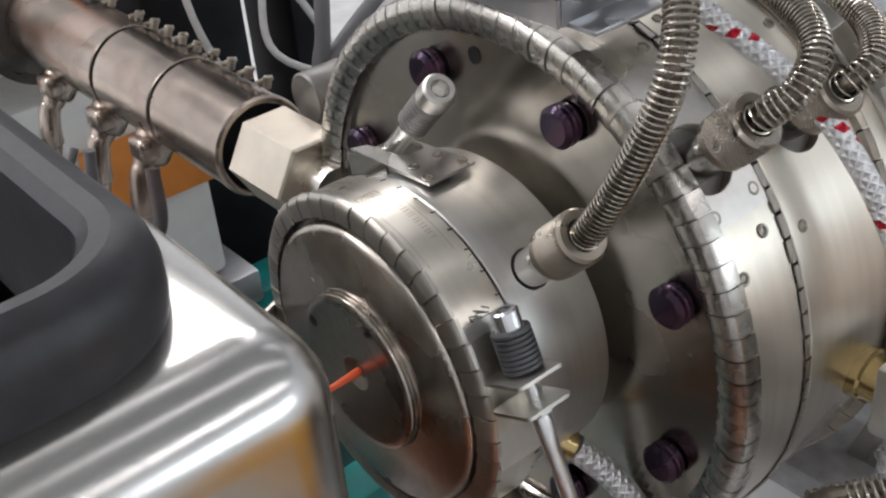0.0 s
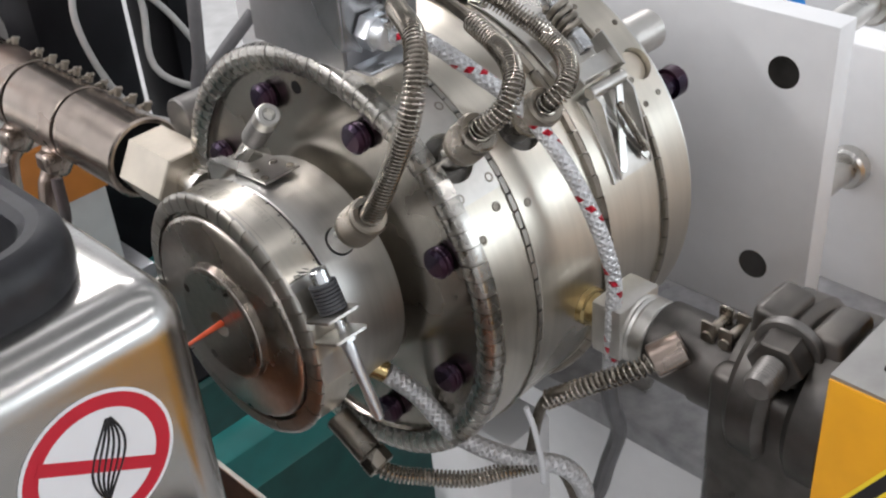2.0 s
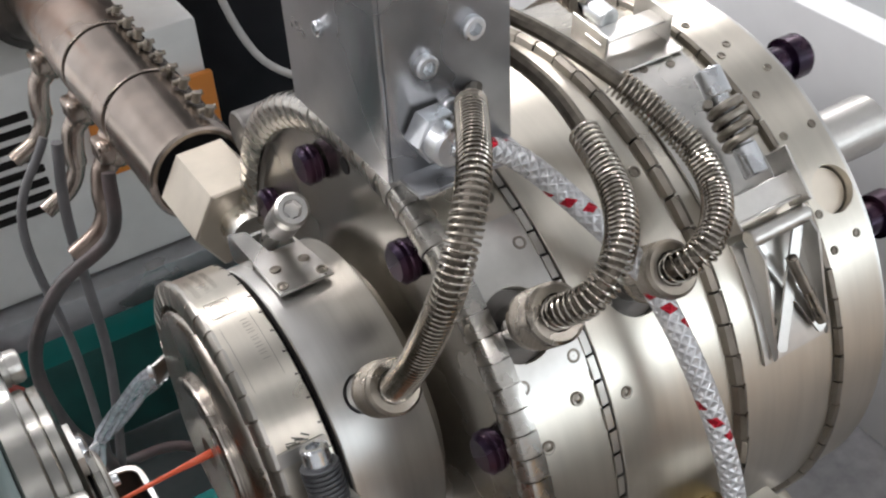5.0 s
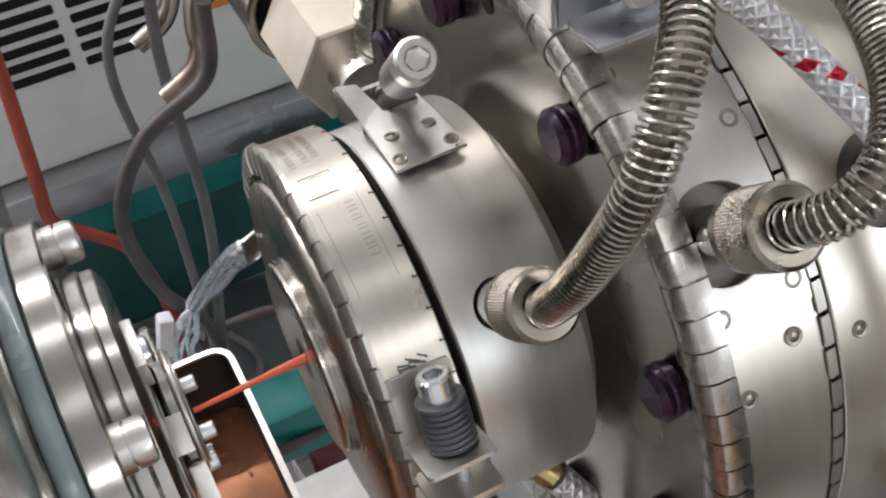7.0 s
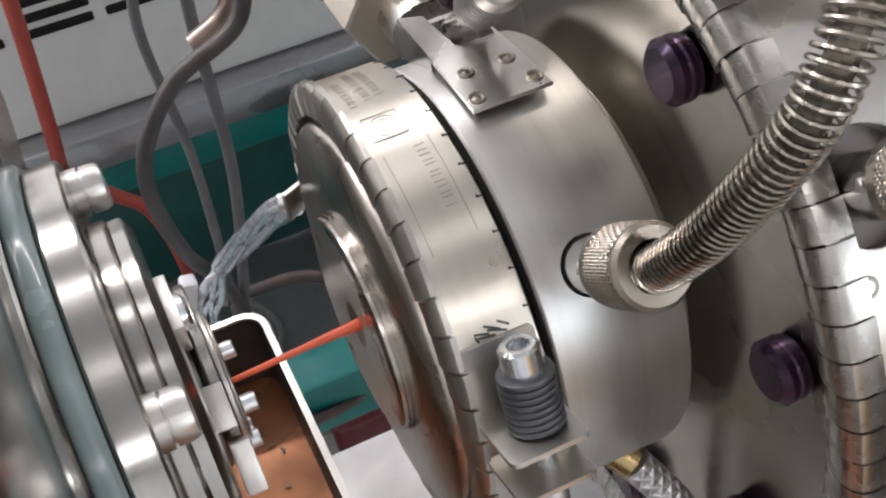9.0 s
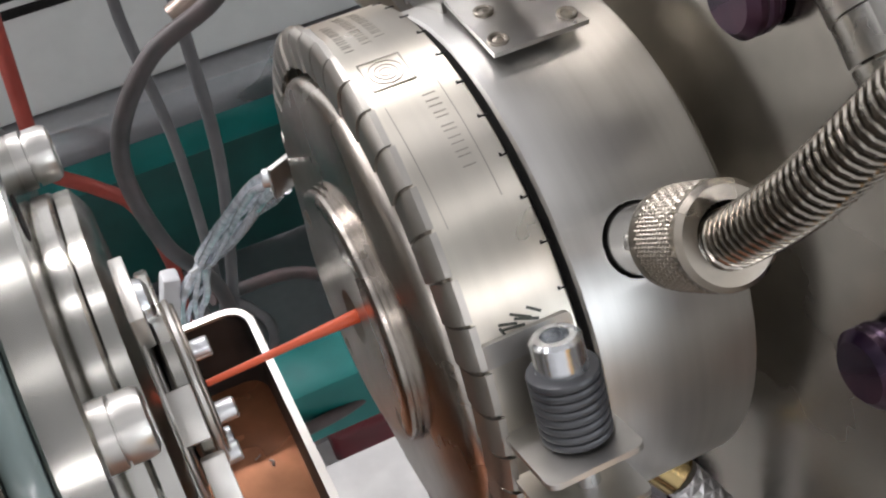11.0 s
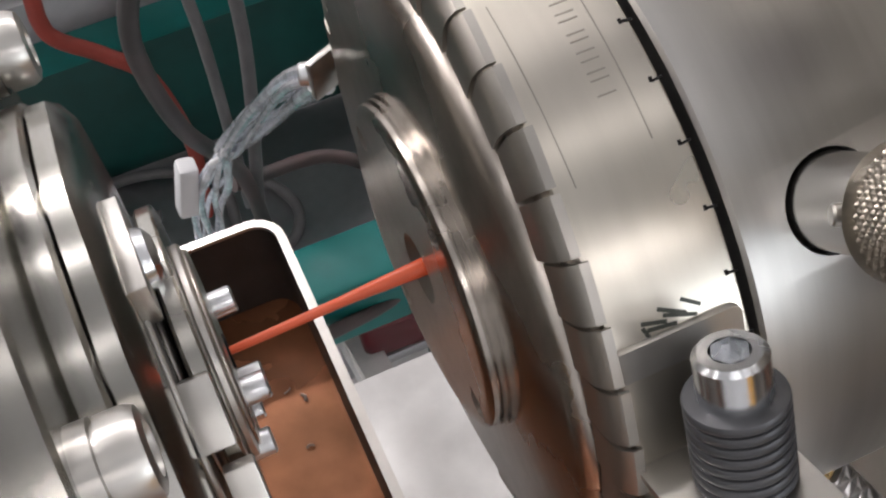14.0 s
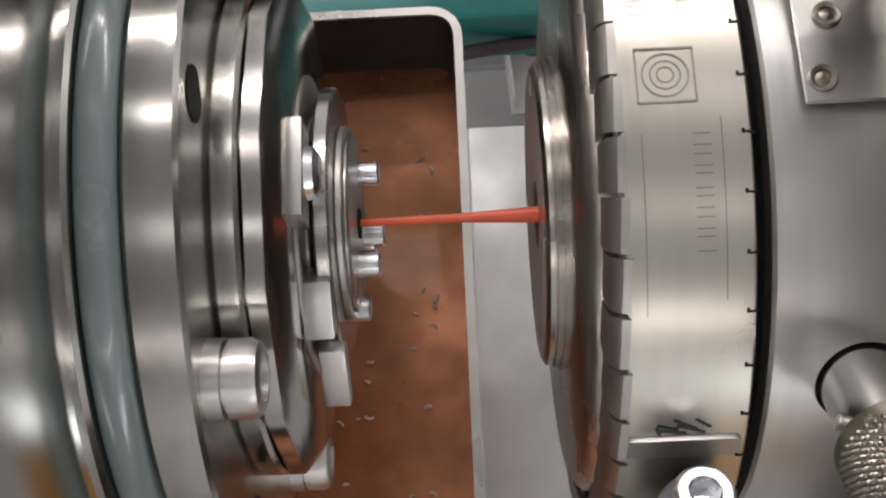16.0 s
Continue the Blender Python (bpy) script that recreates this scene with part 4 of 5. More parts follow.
for i, (x, y) in enumerate(rim):
    xa, ya = rim[i - 1]
    xb, yb = rim[(i + 1) % n]
    t = Vector((xb - xa, yb - ya, 0)).normalized()
    out = Vector((t.y, -t.x, 0))
    rings.append([bm.verts.new(Vector((x, y, 0.136)) + out * o + Vector((0, 0, h))) for o, h in prof])
for i in range(n):
    a, b = rings[i], rings[(i + 1) % n]
    for k in range(len(prof) - 1):
        bm.faces.new((a[k], a[k + 1], b[k + 1], b[k]))
part("rubber_rim", bm, RUBBER, tank, "black rubber edging round the opening")
bm = bmesh.new()
box(bm, (-0.394, 0.032, 0.100), (0.40, 0.262, 0.004), None)
part("window_pane", bm, mat("dark_glossy_pane", (0.05, 0.05, 0.05), 0.12, 0, 0.2, 20), tank, "dark glossy pane in the opening")
for sx in (-0.55, -0.22):
    for sy in (-0.09, 0.2):
        bm = bmesh.new()
        box(bm, (sx, sy, -0.57), (0.04, 0.04, 1.0), None, 0.003)
        part("leg", bm, SATIN, tank)

sg = thing("warning_sign", (-0.2070, -0.1334, 0.0830), "round red and white prohibition sticker on the tank", "sign")
SM = Matrix.Translation((-0.2070, -0.1332, 0.0830)) @ Matrix.Rotation(radians(90), 4, "X")


def on_sign(bm, outline, z, thick=0.00008):
    sheet(bm, outline, thick, SM @ Matrix.Translation((0, 0, z)))


def circle(r, n=64):
    return [(r * math.cos(2 * math.pi * k / n), r * math.sin(2 * math.pi * k / n)) for k in range(n)]


bm = bmesh.new()
on_sign(bm, circle(0.0300), 0.0)
part("sticker_disc", bm, STICKER, sg)
bm = bmesh.new()
lathe(bm, SM @ Vector((0, 0, 0.00014)), (0, -1, 0), [(0, 0.0228), (0.00008, 0.0228), (0.00008, 0.0285), (0, 0.0285), (0, 0.0228)], 64)
part("red_ring", bm, RED, sg)
for k in range(6):
    bm = bmesh.new()
    t = k / 5 * 2 - 1
    pts = [Vector((0.003 - 0.0035 * t * 0.3 + t * 0.0062 * s, 0.0155 - 0.031 * j / 12, 0)) for j in range(13) for s in (math.sin(math.pi * min(1.0, (j + 1.0) / 13)) * 0.95 + 0.05,)]
    pts = [SM @ (Matrix.Rotation(radians(-14), 4, "Z") @ (p * 1.18) + Vector((0.0012 * math.sin(j * 0.55), 0, 0.0002))) for j, p in enumerate(pts)]
    tube(bm, pts, 0.00050, 6, raw=True)
    part("black_stroke", bm, INK, sg)
bm = bmesh.new()
box(bm, SM @ Vector((0, 0, 0.00035)), (1, 1, 1), SM.to_3x3().to_4x4() @ Matrix.Rotation(radians(-32), 4, "Z") @ Matrix.Diagonal((0.049, 0.0052, 0.0001, 1)))
part("red_bar", bm, RED, sg)

# ---- calibrator flange on the tank's end ----
cf = thing("calibrator_flange", (-0.14, 0, -0.075), "stack of polished round flanges with gasket and bolts", "flange")


def disc(name, x0, x1, r, material, bevel=0.0008, seg=96, label="", bore=0.0):
    bm = bmesh.new()
    lathe(bm, (0, 0, 0), (1, 0, 0), [(x0, bore), (x0, r - bevel), (x0 + bevel, r), (x1 - bevel, r), (x1, r - bevel), (x1, bore)], seg)
    return part(name, bm, material, cf, label)


disc("tank_ring", -0.170, -0.1528, 0.0775, RINGS)
bm = bmesh.new()
lathe(bm, (0, 0, 0), (1, 0, 0), [(-0.1528, 0.0)] + [(-0.1494 - 0.0034 * math.cos(math.pi * k / 14), 0.0738 + 0.0030 * math.sin(math.pi * k / 14)) for k in range(15)] + [(-0.1460, 0.0)], 144)
part("gasket", bm, GLASSY, cf, "greenish clear rounded gasket")
disc("clamp_ring", -0.1456, -0.1362, 0.0740, RINGS)
disc("spacer_ring", -0.1362, -0.1308, 0.0545, RINGS)
bm = bmesh.new()
lathe(bm, (0, 0, 0), (1, 0, 0), [(-0.1306, 0), (-0.1306, 0.0542), (-0.1302, 0.0547), (-0.1268, 0.0547), (-0.1246, 0.0505), (-0.1246, 0)], 12)
part("octagon_plate", bm, RINGS, cf, "many-sided chamfered plate")
disc("middle_ring", -0.1246, -0.1236, 0.033, SATIN)
disc("inner_ring", -0.1238, -0.1226, 0.024, SATIN)
disc("sleeve", -0.1230, -0.1200, 0.017, IRON)
disc("entry_disc", -0.1212, -0.1178, 0.0300, RINGS, 0.0005, 96)
disc("entry_ring", -0.1178, -0.1160, 0.0215, SATIN, 0.0004)
disc("entry_plate", -0.1162, -0.1150, 0.0200, TURNED, 0.0004)
# dark disc for the shade in the strand's entry hole
bm = bmesh.new()
rod(bm, (-0.1152, 0.0008, -0.003), (-0.1146, 0.0008, -0.003), 0.0035, 20)
part("strand_hole_shade", bm, HOLE_SHADE, cf)
for y, z in ((0.0125, -0.0035), (-0.0090, -0.0030), (0.0020, -0.0170)):
    socket_screw(cf, (-0.1152, y, z), (1, 0, 0), 0.0028, 0.0050, BRIGHT, "small_screw")
for y, z in ((-0.0182, -0.0070), (0.0, -0.0255)):
    socket_screw(cf, (-0.1180, y, z), (1, 0, 0), 0.0026, 0.0050, BRIGHT, "small_screw")
for a in (48.5, 138.5, -41.5, 228.5):
    bm = bmesh.new()
    c = pol(-0.1362, 0.0640, a)
    lathe(bm, c, (1, 0, 0), [(0, 0), (0, 0.0072), (0.0030, 0.0072), (0.0031, 0.0060), (0.0037, 0.0060), (0.0038, 0.0070), (0.0076, 0.0070), (0.0090, 0.0064), (0.0095, 0.0052), (0.0095, 0.0040), (0.0070, 0.0037), (0.0070, 0)], 36)
    part("bolt", bm, SATIN, cf, "rounded bolt head")
# dark discs laid on the ring for the shade in its bolt holes
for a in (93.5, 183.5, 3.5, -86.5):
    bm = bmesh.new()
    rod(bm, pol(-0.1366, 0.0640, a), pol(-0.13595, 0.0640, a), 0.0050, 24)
    part("bolt_hole_disc", bm, HOLE_SHADE, cf)
bm = bmesh.new()
box(bm, (-0.1232, -0.0005, 0.0345), (0.0034, 0.0200, 0.0100), None, 0.0004)
part("stop_block", bm, SATIN, cf, "small square stop block")
bm = bmesh.new()
lathe(bm, (-0.1228, 0.000, 0.0330), (1, 0, 0), [(0, 0), (0, 0.0052), (0.0014, 0.0056), (0.0030, 0.0050), (0.0040, 0.0034), (0.0040, 0)], 24)
part("button_screw", bm, BRIGHT, cf)
bm = bmesh.new()
box(bm, (-0.1212, -0.0225, 0.0180), (0.0062, 0.0125, 0.0090), Matrix.Rotation(radians(35), 4, "X"), 0.0006)
part("clamp_block", bm, SATIN, cf)
bm = bmesh.new()
box(bm, (-0.1195, -0.0350, 0.0065), (0.0056, 0.0150, 0.0040), Matrix.Rotation(radians(50), 4, "X"), 0.0006)
part("lever", bm, SATIN, cf)
# dark plug stands for shade inside a bore
bm = bmesh.new()
rod(bm, (-0.1225, 0.005, 0.0215), (-0.1195, 0.005, 0.0215), 0.006, 20)
part("bore", bm, HOLE_SHADE, cf)

# ---- the melt strand ----
bm = bmesh.new()
tube(bm, [(-0.0735, 0, 0), (-0.0770, 0, -0.0001), (-0.090, 0.0003, -0.0010), (-0.104, 0.0006, -0.0022), (-0.1155, 0.0008, -0.0031)],
     lambda l: max(0.0007, 0.0019 - 0.045 * l) if l < 0.018 else max(0.0007, 0.0011 - 0.0100 * (l - 0.018)), 16, 10)
tagged(part("melt_strand", bm, STRAND, None), "orange molten plastic strand between die and calibrator", "strand")

# ---- drip tray ----
tray = thing("drip_tray", (-0.20, 0.0, -0.14), "bent steel drip tray with copper-brown bottom", "tray")
bm = bmesh.new()
TX0, TX1, TY0, TY1, TT, TB = -0.32, -0.0895, -0.28, 0.1035, -0.096, -0.137
sheet(bm, [(x + (TX0 + TX1) / 2, y + (TY0 + TY1) / 2) for x, y in round_rect(TX1 - TX0, TY1 - TY0, 0.010)], 0.0015, Matrix.Translation((0, 0, TB - 0.0015)))
part("bottom", bm, COPPER, tray, "stained copper-brown bottom")
# wall colour carries the tray's inner shadow; only the rim stays bright steel
bm = bmesh.new()
out = round_rect(TX1 - TX0, TY1 - TY0, 0.010)
inn = round_rect(TX1 - TX0 - 0.004, TY1 - TY0 - 0.004, 0.008)
c = Vector(((TX0 + TX1) / 2, (TY0 + TY1) / 2, 0))
rows = [[bm.verts.new(Vector((x, y, z)) + c) for x, y in o] for o, z in ((out, TB), (out, TT), (inn, TT), (inn, TB))]
for a, b in zip(rows, rows[1:] + rows[:1]):
    for k in range(len(a)):
        j = (k + 1) % len(a)
        bm.faces.new((a[k], a[j], b[j], b[k]))
part("wall", bm, TRAYWALL, tray, "folded steel tray wall coloured dark for its shadow")
bm = bmesh.new()
out, inn = round_rect(TX1 - TX0 + 0.0008, TY1 - TY0 + 0.0008, 0.0104), round_rect(TX1 - TX0 - 0.0048, TY1 - TY0 - 0.0048, 0.0076)
rows = [[bm.verts.new(Vector((x, y, z)) + c) for x, y in o] for o, z in ((out, TT - 0.0006), (out, TT + 0.0008), (inn, TT + 0.0008), (inn, TT - 0.0006))]
for a, b in zip(rows, rows[1:] + rows[:1]):
    for k in range(len(a)):
        j = (k + 1) % len(a)
        bm.faces.new((a[k], a[j], b[j], b[k]))
part("rim", bm, SATIN, tray, "bright folded tray rim")
# ---- bed plate and frame under the die ----
bm = bmesh.new()
box(bm, (-0.062, -0.02, -0.262), (0.052, 0.29, 0.02), None, 0.002)
tagged(part("bed_plate", bm, TABLE, None), "scuffed pale steel bed plate under the die", "plate")

# ---- white mounting plate behind the die ----
wp = thing("mounting_plate", (0.27, 0.1, -0.13), "thick white painted mounting plate with dark bolt holes", "plate")
bm = bmesh.new()
box(bm, (0.268, 0.137, -0.02), (0.020, 0.60, 0.222), None, 0.0012)
wpb = part("plate_body", bm, WHITE, wp)
for y, z in ((-0.1310, 0.0546), (-0.1240, -0.088)):
    bm = bmesh.new()
    lathe(bm, (0.2585, y, z), (-1, 0, 0), [(0, 0), (0, 0.0105), (0.0006, 0.0105), (0.0006, 0)], 28)
    part("bolt_hole_disc", bm, IRON, wp)
for z in (0.082, -0.034):
    bm = bmesh.new()
    rod(bm, (0.278, -0.150, z), (0.318, -0.150, z), 0.0085, 24, 0.001)
    sp = part("standoff_rod", bm, SATIN, wp)
    bm = bmesh.new()
    rod(bm, (0.318, -0.150, z), (0.330, -0.150, z), 0.0145, 24, 0.002)
    part("rod_nut", bm, SATIN, sp)
bm = bmesh.new()
rod(bm, (0.176, -0.062, 0.080), (0.218, -0.062, 0.080), 0.0125, 28, 0.002)
part("spacer_pin", bm, SATIN, die)
# dark cylinder behind the flange; its reach to the plate is assumed
bm = bmesh.new()
rod(bm, (0.016, 0.158, 0.034), (0.258, 0.158, 0.034), 0.0135, 24, 0.001)
part("grey_cylinder", bm, SPRING_GREY, wp, "dark grey cylinder run back to the plate")
for y, z in ((-0.040, 0.111), (-0.098, 0.066)):
    bm = bmesh.new()
    lathe(bm, (0.176, y, z), (1, 0, 0), [(0, 0), (0, 0.007), (0.008, 0.007), (0.008, 0.0095), (0.016, 0.0095), (0.018, 0.008), (0.018, 0)], 20)
    part("rear_bolt", bm, PURPLE, die, "heat-blued bolt behind the drum")
bm = bmesh.new()
box(bm, (0.27, -0.10, -0.140), (0.30, 0.55, 0.018), None, 0.002)
tagged(part("machine_bed", bm, BEDGREY, None), "pale grey speckled machine bed under the plate", "bed")
bm = bmesh.new()
box(bm, (0.27, -0.0, -0.60), (0.16, 0.30, 0.9), None, 0.01)
tagged(part("bed_stand", bm, WHITE, None), "white stand under the machine bed", "stand")
bm = bmesh.new()
box(bm, (0.15, -0.11, -0.112), (0.006, 0.028, 0.075), Matrix.Rotation(radians(18), 4, "X"), 0.001)
sup = tagged(part("support_strap", bm, SATIN, None), "angled steel support strap under the drum", "strap")
socket_screw(sup, (0.147, -0.113, -0.095), (-1, 0, 0), 0.004, 0.004, BRIGHT, "strap_screw")
socket_screw(sup, (0.147, -0.109, -0.118), (-1, 0, 0), 0.004, 0.004, BRIGHT, "strap_screw")
bm = bmesh.new()
box(bm, (0.10, 0.0, -0.128), (0.12, 0.10, 0.03), None, 0.003)
tagged(part("die_cradle", bm, IRON, None), "dark steel cradle holding the die drum", "cradle")

# ---- side extruder in front ----
se = thing("side_extruder", (0.09, -0.3, -0.05), "side extruder adapter with clamp and slotted guard", "extruder")
E0 = Vector((0.077, -0.102, -0.016))
bm = bmesh.new()
lathe(bm, E0, (0, -1, 0), [(0, 0), (0, 0.0112), (0.0275, 0.0112), (0.0285, 0.0100), (0.040, 0.0100), (0.040, 0)], 24)
part("brass_nipple", bm, BRASS, se, "brass hexagon nipple")
bm = bmesh.new()
box(bm, E0 + Vector((0.004, -0.0455, 0.0)), (0.034, 0.019, 0.032), None, 0.0015)
part("adapter_block", bm, SATIN, se)
bm = bmesh.new()
lathe(bm, E0 + Vector((0.006, -0.051, -0.004)), (0, -1, 0), [(0, 0), (0, 0.017), (0.004, 0.0195), (0.005, 0.0185), (0.0065, 0.0195), (0.008, 0.0185), (0.0095, 0.0195), (0.016, 0.0195), (0.018, 0.018), (0.018, 0)], 32)
part("union_ring", bm, SATIN, se)
bm = bmesh.new()
lathe(bm, E0 + Vector((0.006, -0.069, -0.004)), (0, -1, 0), [(0, 0), (0, 0.0205), (0.001, 0.0215), (0.060, 0.0225), (0.060, 0)], 40)
part("barrel_neck", bm, IRON, se)
bm = bmesh.new()
lathe(bm, E0 + Vector((0.006, -0.098, -0.004)), (0, -1, 0), [(0, 0), (0, 0.0235), (0.018, 0.0235), (0.018, 0)], 40)
part("band_clip", bm, IRON, se)
for dy in (-0.101, -0.111):
    bm = bmesh.new()
    box(bm, E0 + Vector((-0.004, dy, 0.019)), (0.0018, 0.0075, 0.018), None, 0.0004)
    box(bm, E0 + Vector((0.012, dy, 0.019)), (0.0018, 0.0075, 0.018), None, 0.0004)
    part("clip_ear", bm, KNURL, se)
    bm = bmesh.new()
    rod(bm, E0 + Vector((-0.006, dy, 0.020)), E0 + Vector((0.018, dy, 0.020)), 0.0032, 12, 0.0004)
    part("clip_screw", bm, KNURL, se)
EC = E0 + Vector((0.014, 0, 0.001))
for s0, s1 in ((0.125, 0.148), (0.156, 0.180)):
    bm = bmesh.new()
    lathe(bm, EC, (0, -1, 0), [(s0, 0.01), (s0, 0.0405), (s0 + 0.004, 0.0445), (s1 - 0.005, 0.0450), (s1 - 0.0008, 0.0425), (s1, 0.0415), (s1, 0.01)], 48)
    part("clamp_flange", bm, IRON, se, "dark cast flange with scuffed edges")
bm = bmesh.new()
lathe(bm, EC, (0, -1, 0), [(0.118, 0.0), (0.118, 0.031), (0.182, 0.031), (0.182, 0.0)], 40)
part("clamp_core", bm, IRON, se)
bm = bmesh.new()
box(bm, E0 + Vector((-0.016, -0.146, -0.033)), (0.017, 0.064, 0.104), None, 0.006, 3)
part("lug_plate", bm, IRON, se, "dark steel lug plate with a threaded hole")
bm = bmesh.new()
box(bm, E0 + Vector((0.008, -0.132, 0.034)), (0.030, 0.018, 0.034), Matrix.Rotation(radians(5), 4, "X"), 0.004, 3)
part("clamp_lug", bm, IRON, se)
bm = bmesh.new()
box(bm, E0 + Vector((0.008, -0.163, 0.034)), (0.030, 0.018, 0.034), Matrix.Rotation(radians(-5), 4, "X"), 0.004, 3)
part("clamp_lug", bm, IRON, se)
B0, B1 = E0 + Vector((-0.0065, -0.146, 0.039)), E0 + Vector((-0.0505, -0.149, 0.035))
BD = (B1 - B0).normalized()
bm = bmesh.new()
rod(bm, B0, B0 + BD * 0.005, 0.0165, 28, 0.0006)
part("bolt_washer", bm, SPRING_GREY, se, "worn grey washer")
bm = bmesh.new()
hexagon(bm, B0 + BD * 0.005, B0 + BD * 0.018, 0.0138)
part("hexagon_nut", bm, IRON, se)
bm = bmesh.new()
lathe(bm, B0, BD, [(0.0, 0)] + [(0.018 + 0.0009 * k, 0.0074 if k % 2 else 0.0068) for k in range(17)] + [(0.034, 0.0060), (0.034, 0)], 24)
part("clamp_bolt", bm, SPRING_GREY, se, "threaded clamp bolt")
# dark disc for the shade in the lug plate's threaded hole
bm = bmesh.new()
rod(bm, E0 + Vector((-0.0242, -0.144, 0.005)), E0 + Vector((-0.0252, -0.144, 0.005)), 0.0036, 16)
part("thread_hole_shade", bm, HOLE_SHADE, se)
gd = thing("barrel_guard", (0.09, -0.45, -0.15), "yellow guard box with slotted bare metal top", "guard")
GX0, GX1, GY0, GZ = 0.030, 0.150, -0.285, 0.050
bm = bmesh.new()
box(bm, (GX0, GY0 - 0.2, GZ - 0.12), (0.002, 0.4, 0.24), None, 0.0006)
part("side_panel", bm, YELLOW, gd, "yellow painted side panel")
bm = bmesh.new()
box(bm, (GX1, GY0 - 0.2, GZ - 0.12), (0.002, 0.4, 0.24), None, 0.0006)
part("side_panel", bm, YELLOW, gd, "yellow painted side panel")
bm = bmesh.new()
sheet(bm, [(GX0 + 0.0, GY0), (GX1 - 0.0, GY0), (GX1, GY0 - 0.4), (GX0, GY0 - 0.4)], 0.0018, Matrix.Translation((0, 0, GZ)))
top = part("slotted_top", bm, GUARDTOP, gd, "bare slotted metal top")
cuts = []
for i in range(6):
    for j in range(4):
        bmc = bmesh.new()
        sheet(bmc, round_rect(0.0062, 0.024, 0.0030), 0.02, Matrix.Translation((GX0 + 0.018 + 0.0165 * i, GY0 - 0.026 - 0.034 * j - 0.012 * (i % 2), GZ - 0.01)))
        me = bpy.data.meshes.new("cutter")
        bmesh.ops.recalc_face_normals(bmc, faces=bmc.faces)
        bmc.to_mesh(me)
        bmc.free()
        cuts.append(new("cutter", me))
cut_holes(top, cuts)
# unseen dark box fills the guard so its slots look dark
bm = bmesh.new()
box(bm, (0.09, GY0 - 0.20, -0.04), (0.112, 0.36, 0.14), None, 0.004)
part("barrel", bm, IRON, gd)
ws = thing("warning_triangle", (GX0 - 0.0015, GY0 - 0.045, -0.02), "yellow warning triangle sticker with black border", "sign")
WM = Matrix.Translation((GX0 - 0.0014, GY0 - 0.046, GZ - 0.0445)) @ Matrix(((0, 0, -1, 0), (-1, 0, 0, 0), (0, 1, 0, 0), (0, 0, 0, 1))) @ Matrix.Diagonal((1.25, 1.25, 1, 1))
for nm, s, z, ma in (("border", 0.034, 0.0, HAZARD), ("black_triangle", 0.031, 0.0001, INK), ("yellow_field", 0.022, 0.0002, HAZARD)):
    bm = bmesh.new()
    sheet(bm, [(s * math.cos(radians(90 + 120 * k)), s * math.sin(radians(90 + 120 * k))) for k in range(3)], 0.00008, WM @ Matrix.Translation((0, 0, z)))
    part(nm, bm, ma, ws)
bm = bmesh.new()
sheet(bm, [(-0.0018, 0.010), (0.0018, 0.010), (0.0008, -0.001), (-0.0008, -0.001)], 0.00008, WM @ Matrix.Translation((0, 0, 0.0003)))
sheet(bm, circle(0.0013, 16), 0.00008, WM @ Matrix.Translation((0, -0.0035, 0.0003)))
sheet(bm, [(-0.012, -0.0095), (0.012, -0.0095), (0.012, -0.0065), (-0.012, -0.0065)], 0.00008, WM @ Matrix.Translation((0, 0, 0.0003)))
for k in range(4):
    x = -0.0105 + 0.0062 * k
    edge = [(x + 0.0011 * math.sin(i * 1.05 + k), -0.0060 + 0.0013 * i) for i in range(7 if k in (1, 2) else 5)]
    sheet(bm, [(a - 0.0003, b) for a, b in edge] + [(a + 0.0003, b) for a, b in reversed(edge)], 0.00008, WM @ Matrix.Translation((0, 0, 0.0004)))
part("black_symbol", bm, INK, ws)

# white stand seen below the drum
bm = bmesh.new()
box(bm, (0.120, -0.02, -0.62), (0.045, 0.045, 0.86), None, 0.004)
tagged(part("stand_column", bm, WHITE, None), "white painted column under the die", "column")

# ---- lower sensor, braided lead and ties under the die ----
lw = thing("temperature_sensor", (-0.035, -0.045, -0.085), "lower sensor connector with spring-armoured lead under the die", "sensor", "temperature sensors on the die")
L0, L1 = Vector((-0.034, -0.034, -0.0735)), Vector((-0.0325, -0.058, -0.0890))
bm = bmesh.new()
rod(bm, L0, L1, 0.0080, 20, 0.0008)
rod(bm, L1, L1 + (L1 - L0) * 0.35, 0.0092, 8, 0.0008)
part("connector", bm, KNURL, lw)
bm = bmesh.new()
path = [L1, L1 + (L1 - L0) * 0.45, (-0.019, -0.083, -0.1010), (-0.002, -0.103, -0.1030), (0.014, -0.118, -0.0990), (0.028, -0.130, -0.0960), (0.040, -0.138, -0.1080), (0.052, -0.142, -0.150)]
coil(bm, path[:-2], 0.0044, 0.00085, 0.0024, 6)
part("spring_sleeve", bm, WIRE, lw)
bm = bmesh.new()
tube(bm, path, 0.003, 10)
part("lead", bm, LEAD, lw)
lb = thing("braided_cable", (0.0, -0.07, -0.05), "flat silver braided lead with a brass end", "cable")
bm = bmesh.new()
rod(bm, (-0.020, -0.046, -0.037), (-0.012, -0.056, -0.044), 0.0060, 16, 0.0006)
part("brass_end", bm, BRASS, lb)
bm = bmesh.new()
tube(bm, [(-0.012, -0.056, -0.044), (-0.002, -0.069, -0.060), (0.004, -0.090, -0.080), (0.019, -0.117, -0.093), (0.037, -0.138, -0.099), (0.049, -0.144, -0.120), (0.055, -0.142, -0.150)], 0.0056, 16, 10)
part("braid", bm, GREYBRAID, lb)
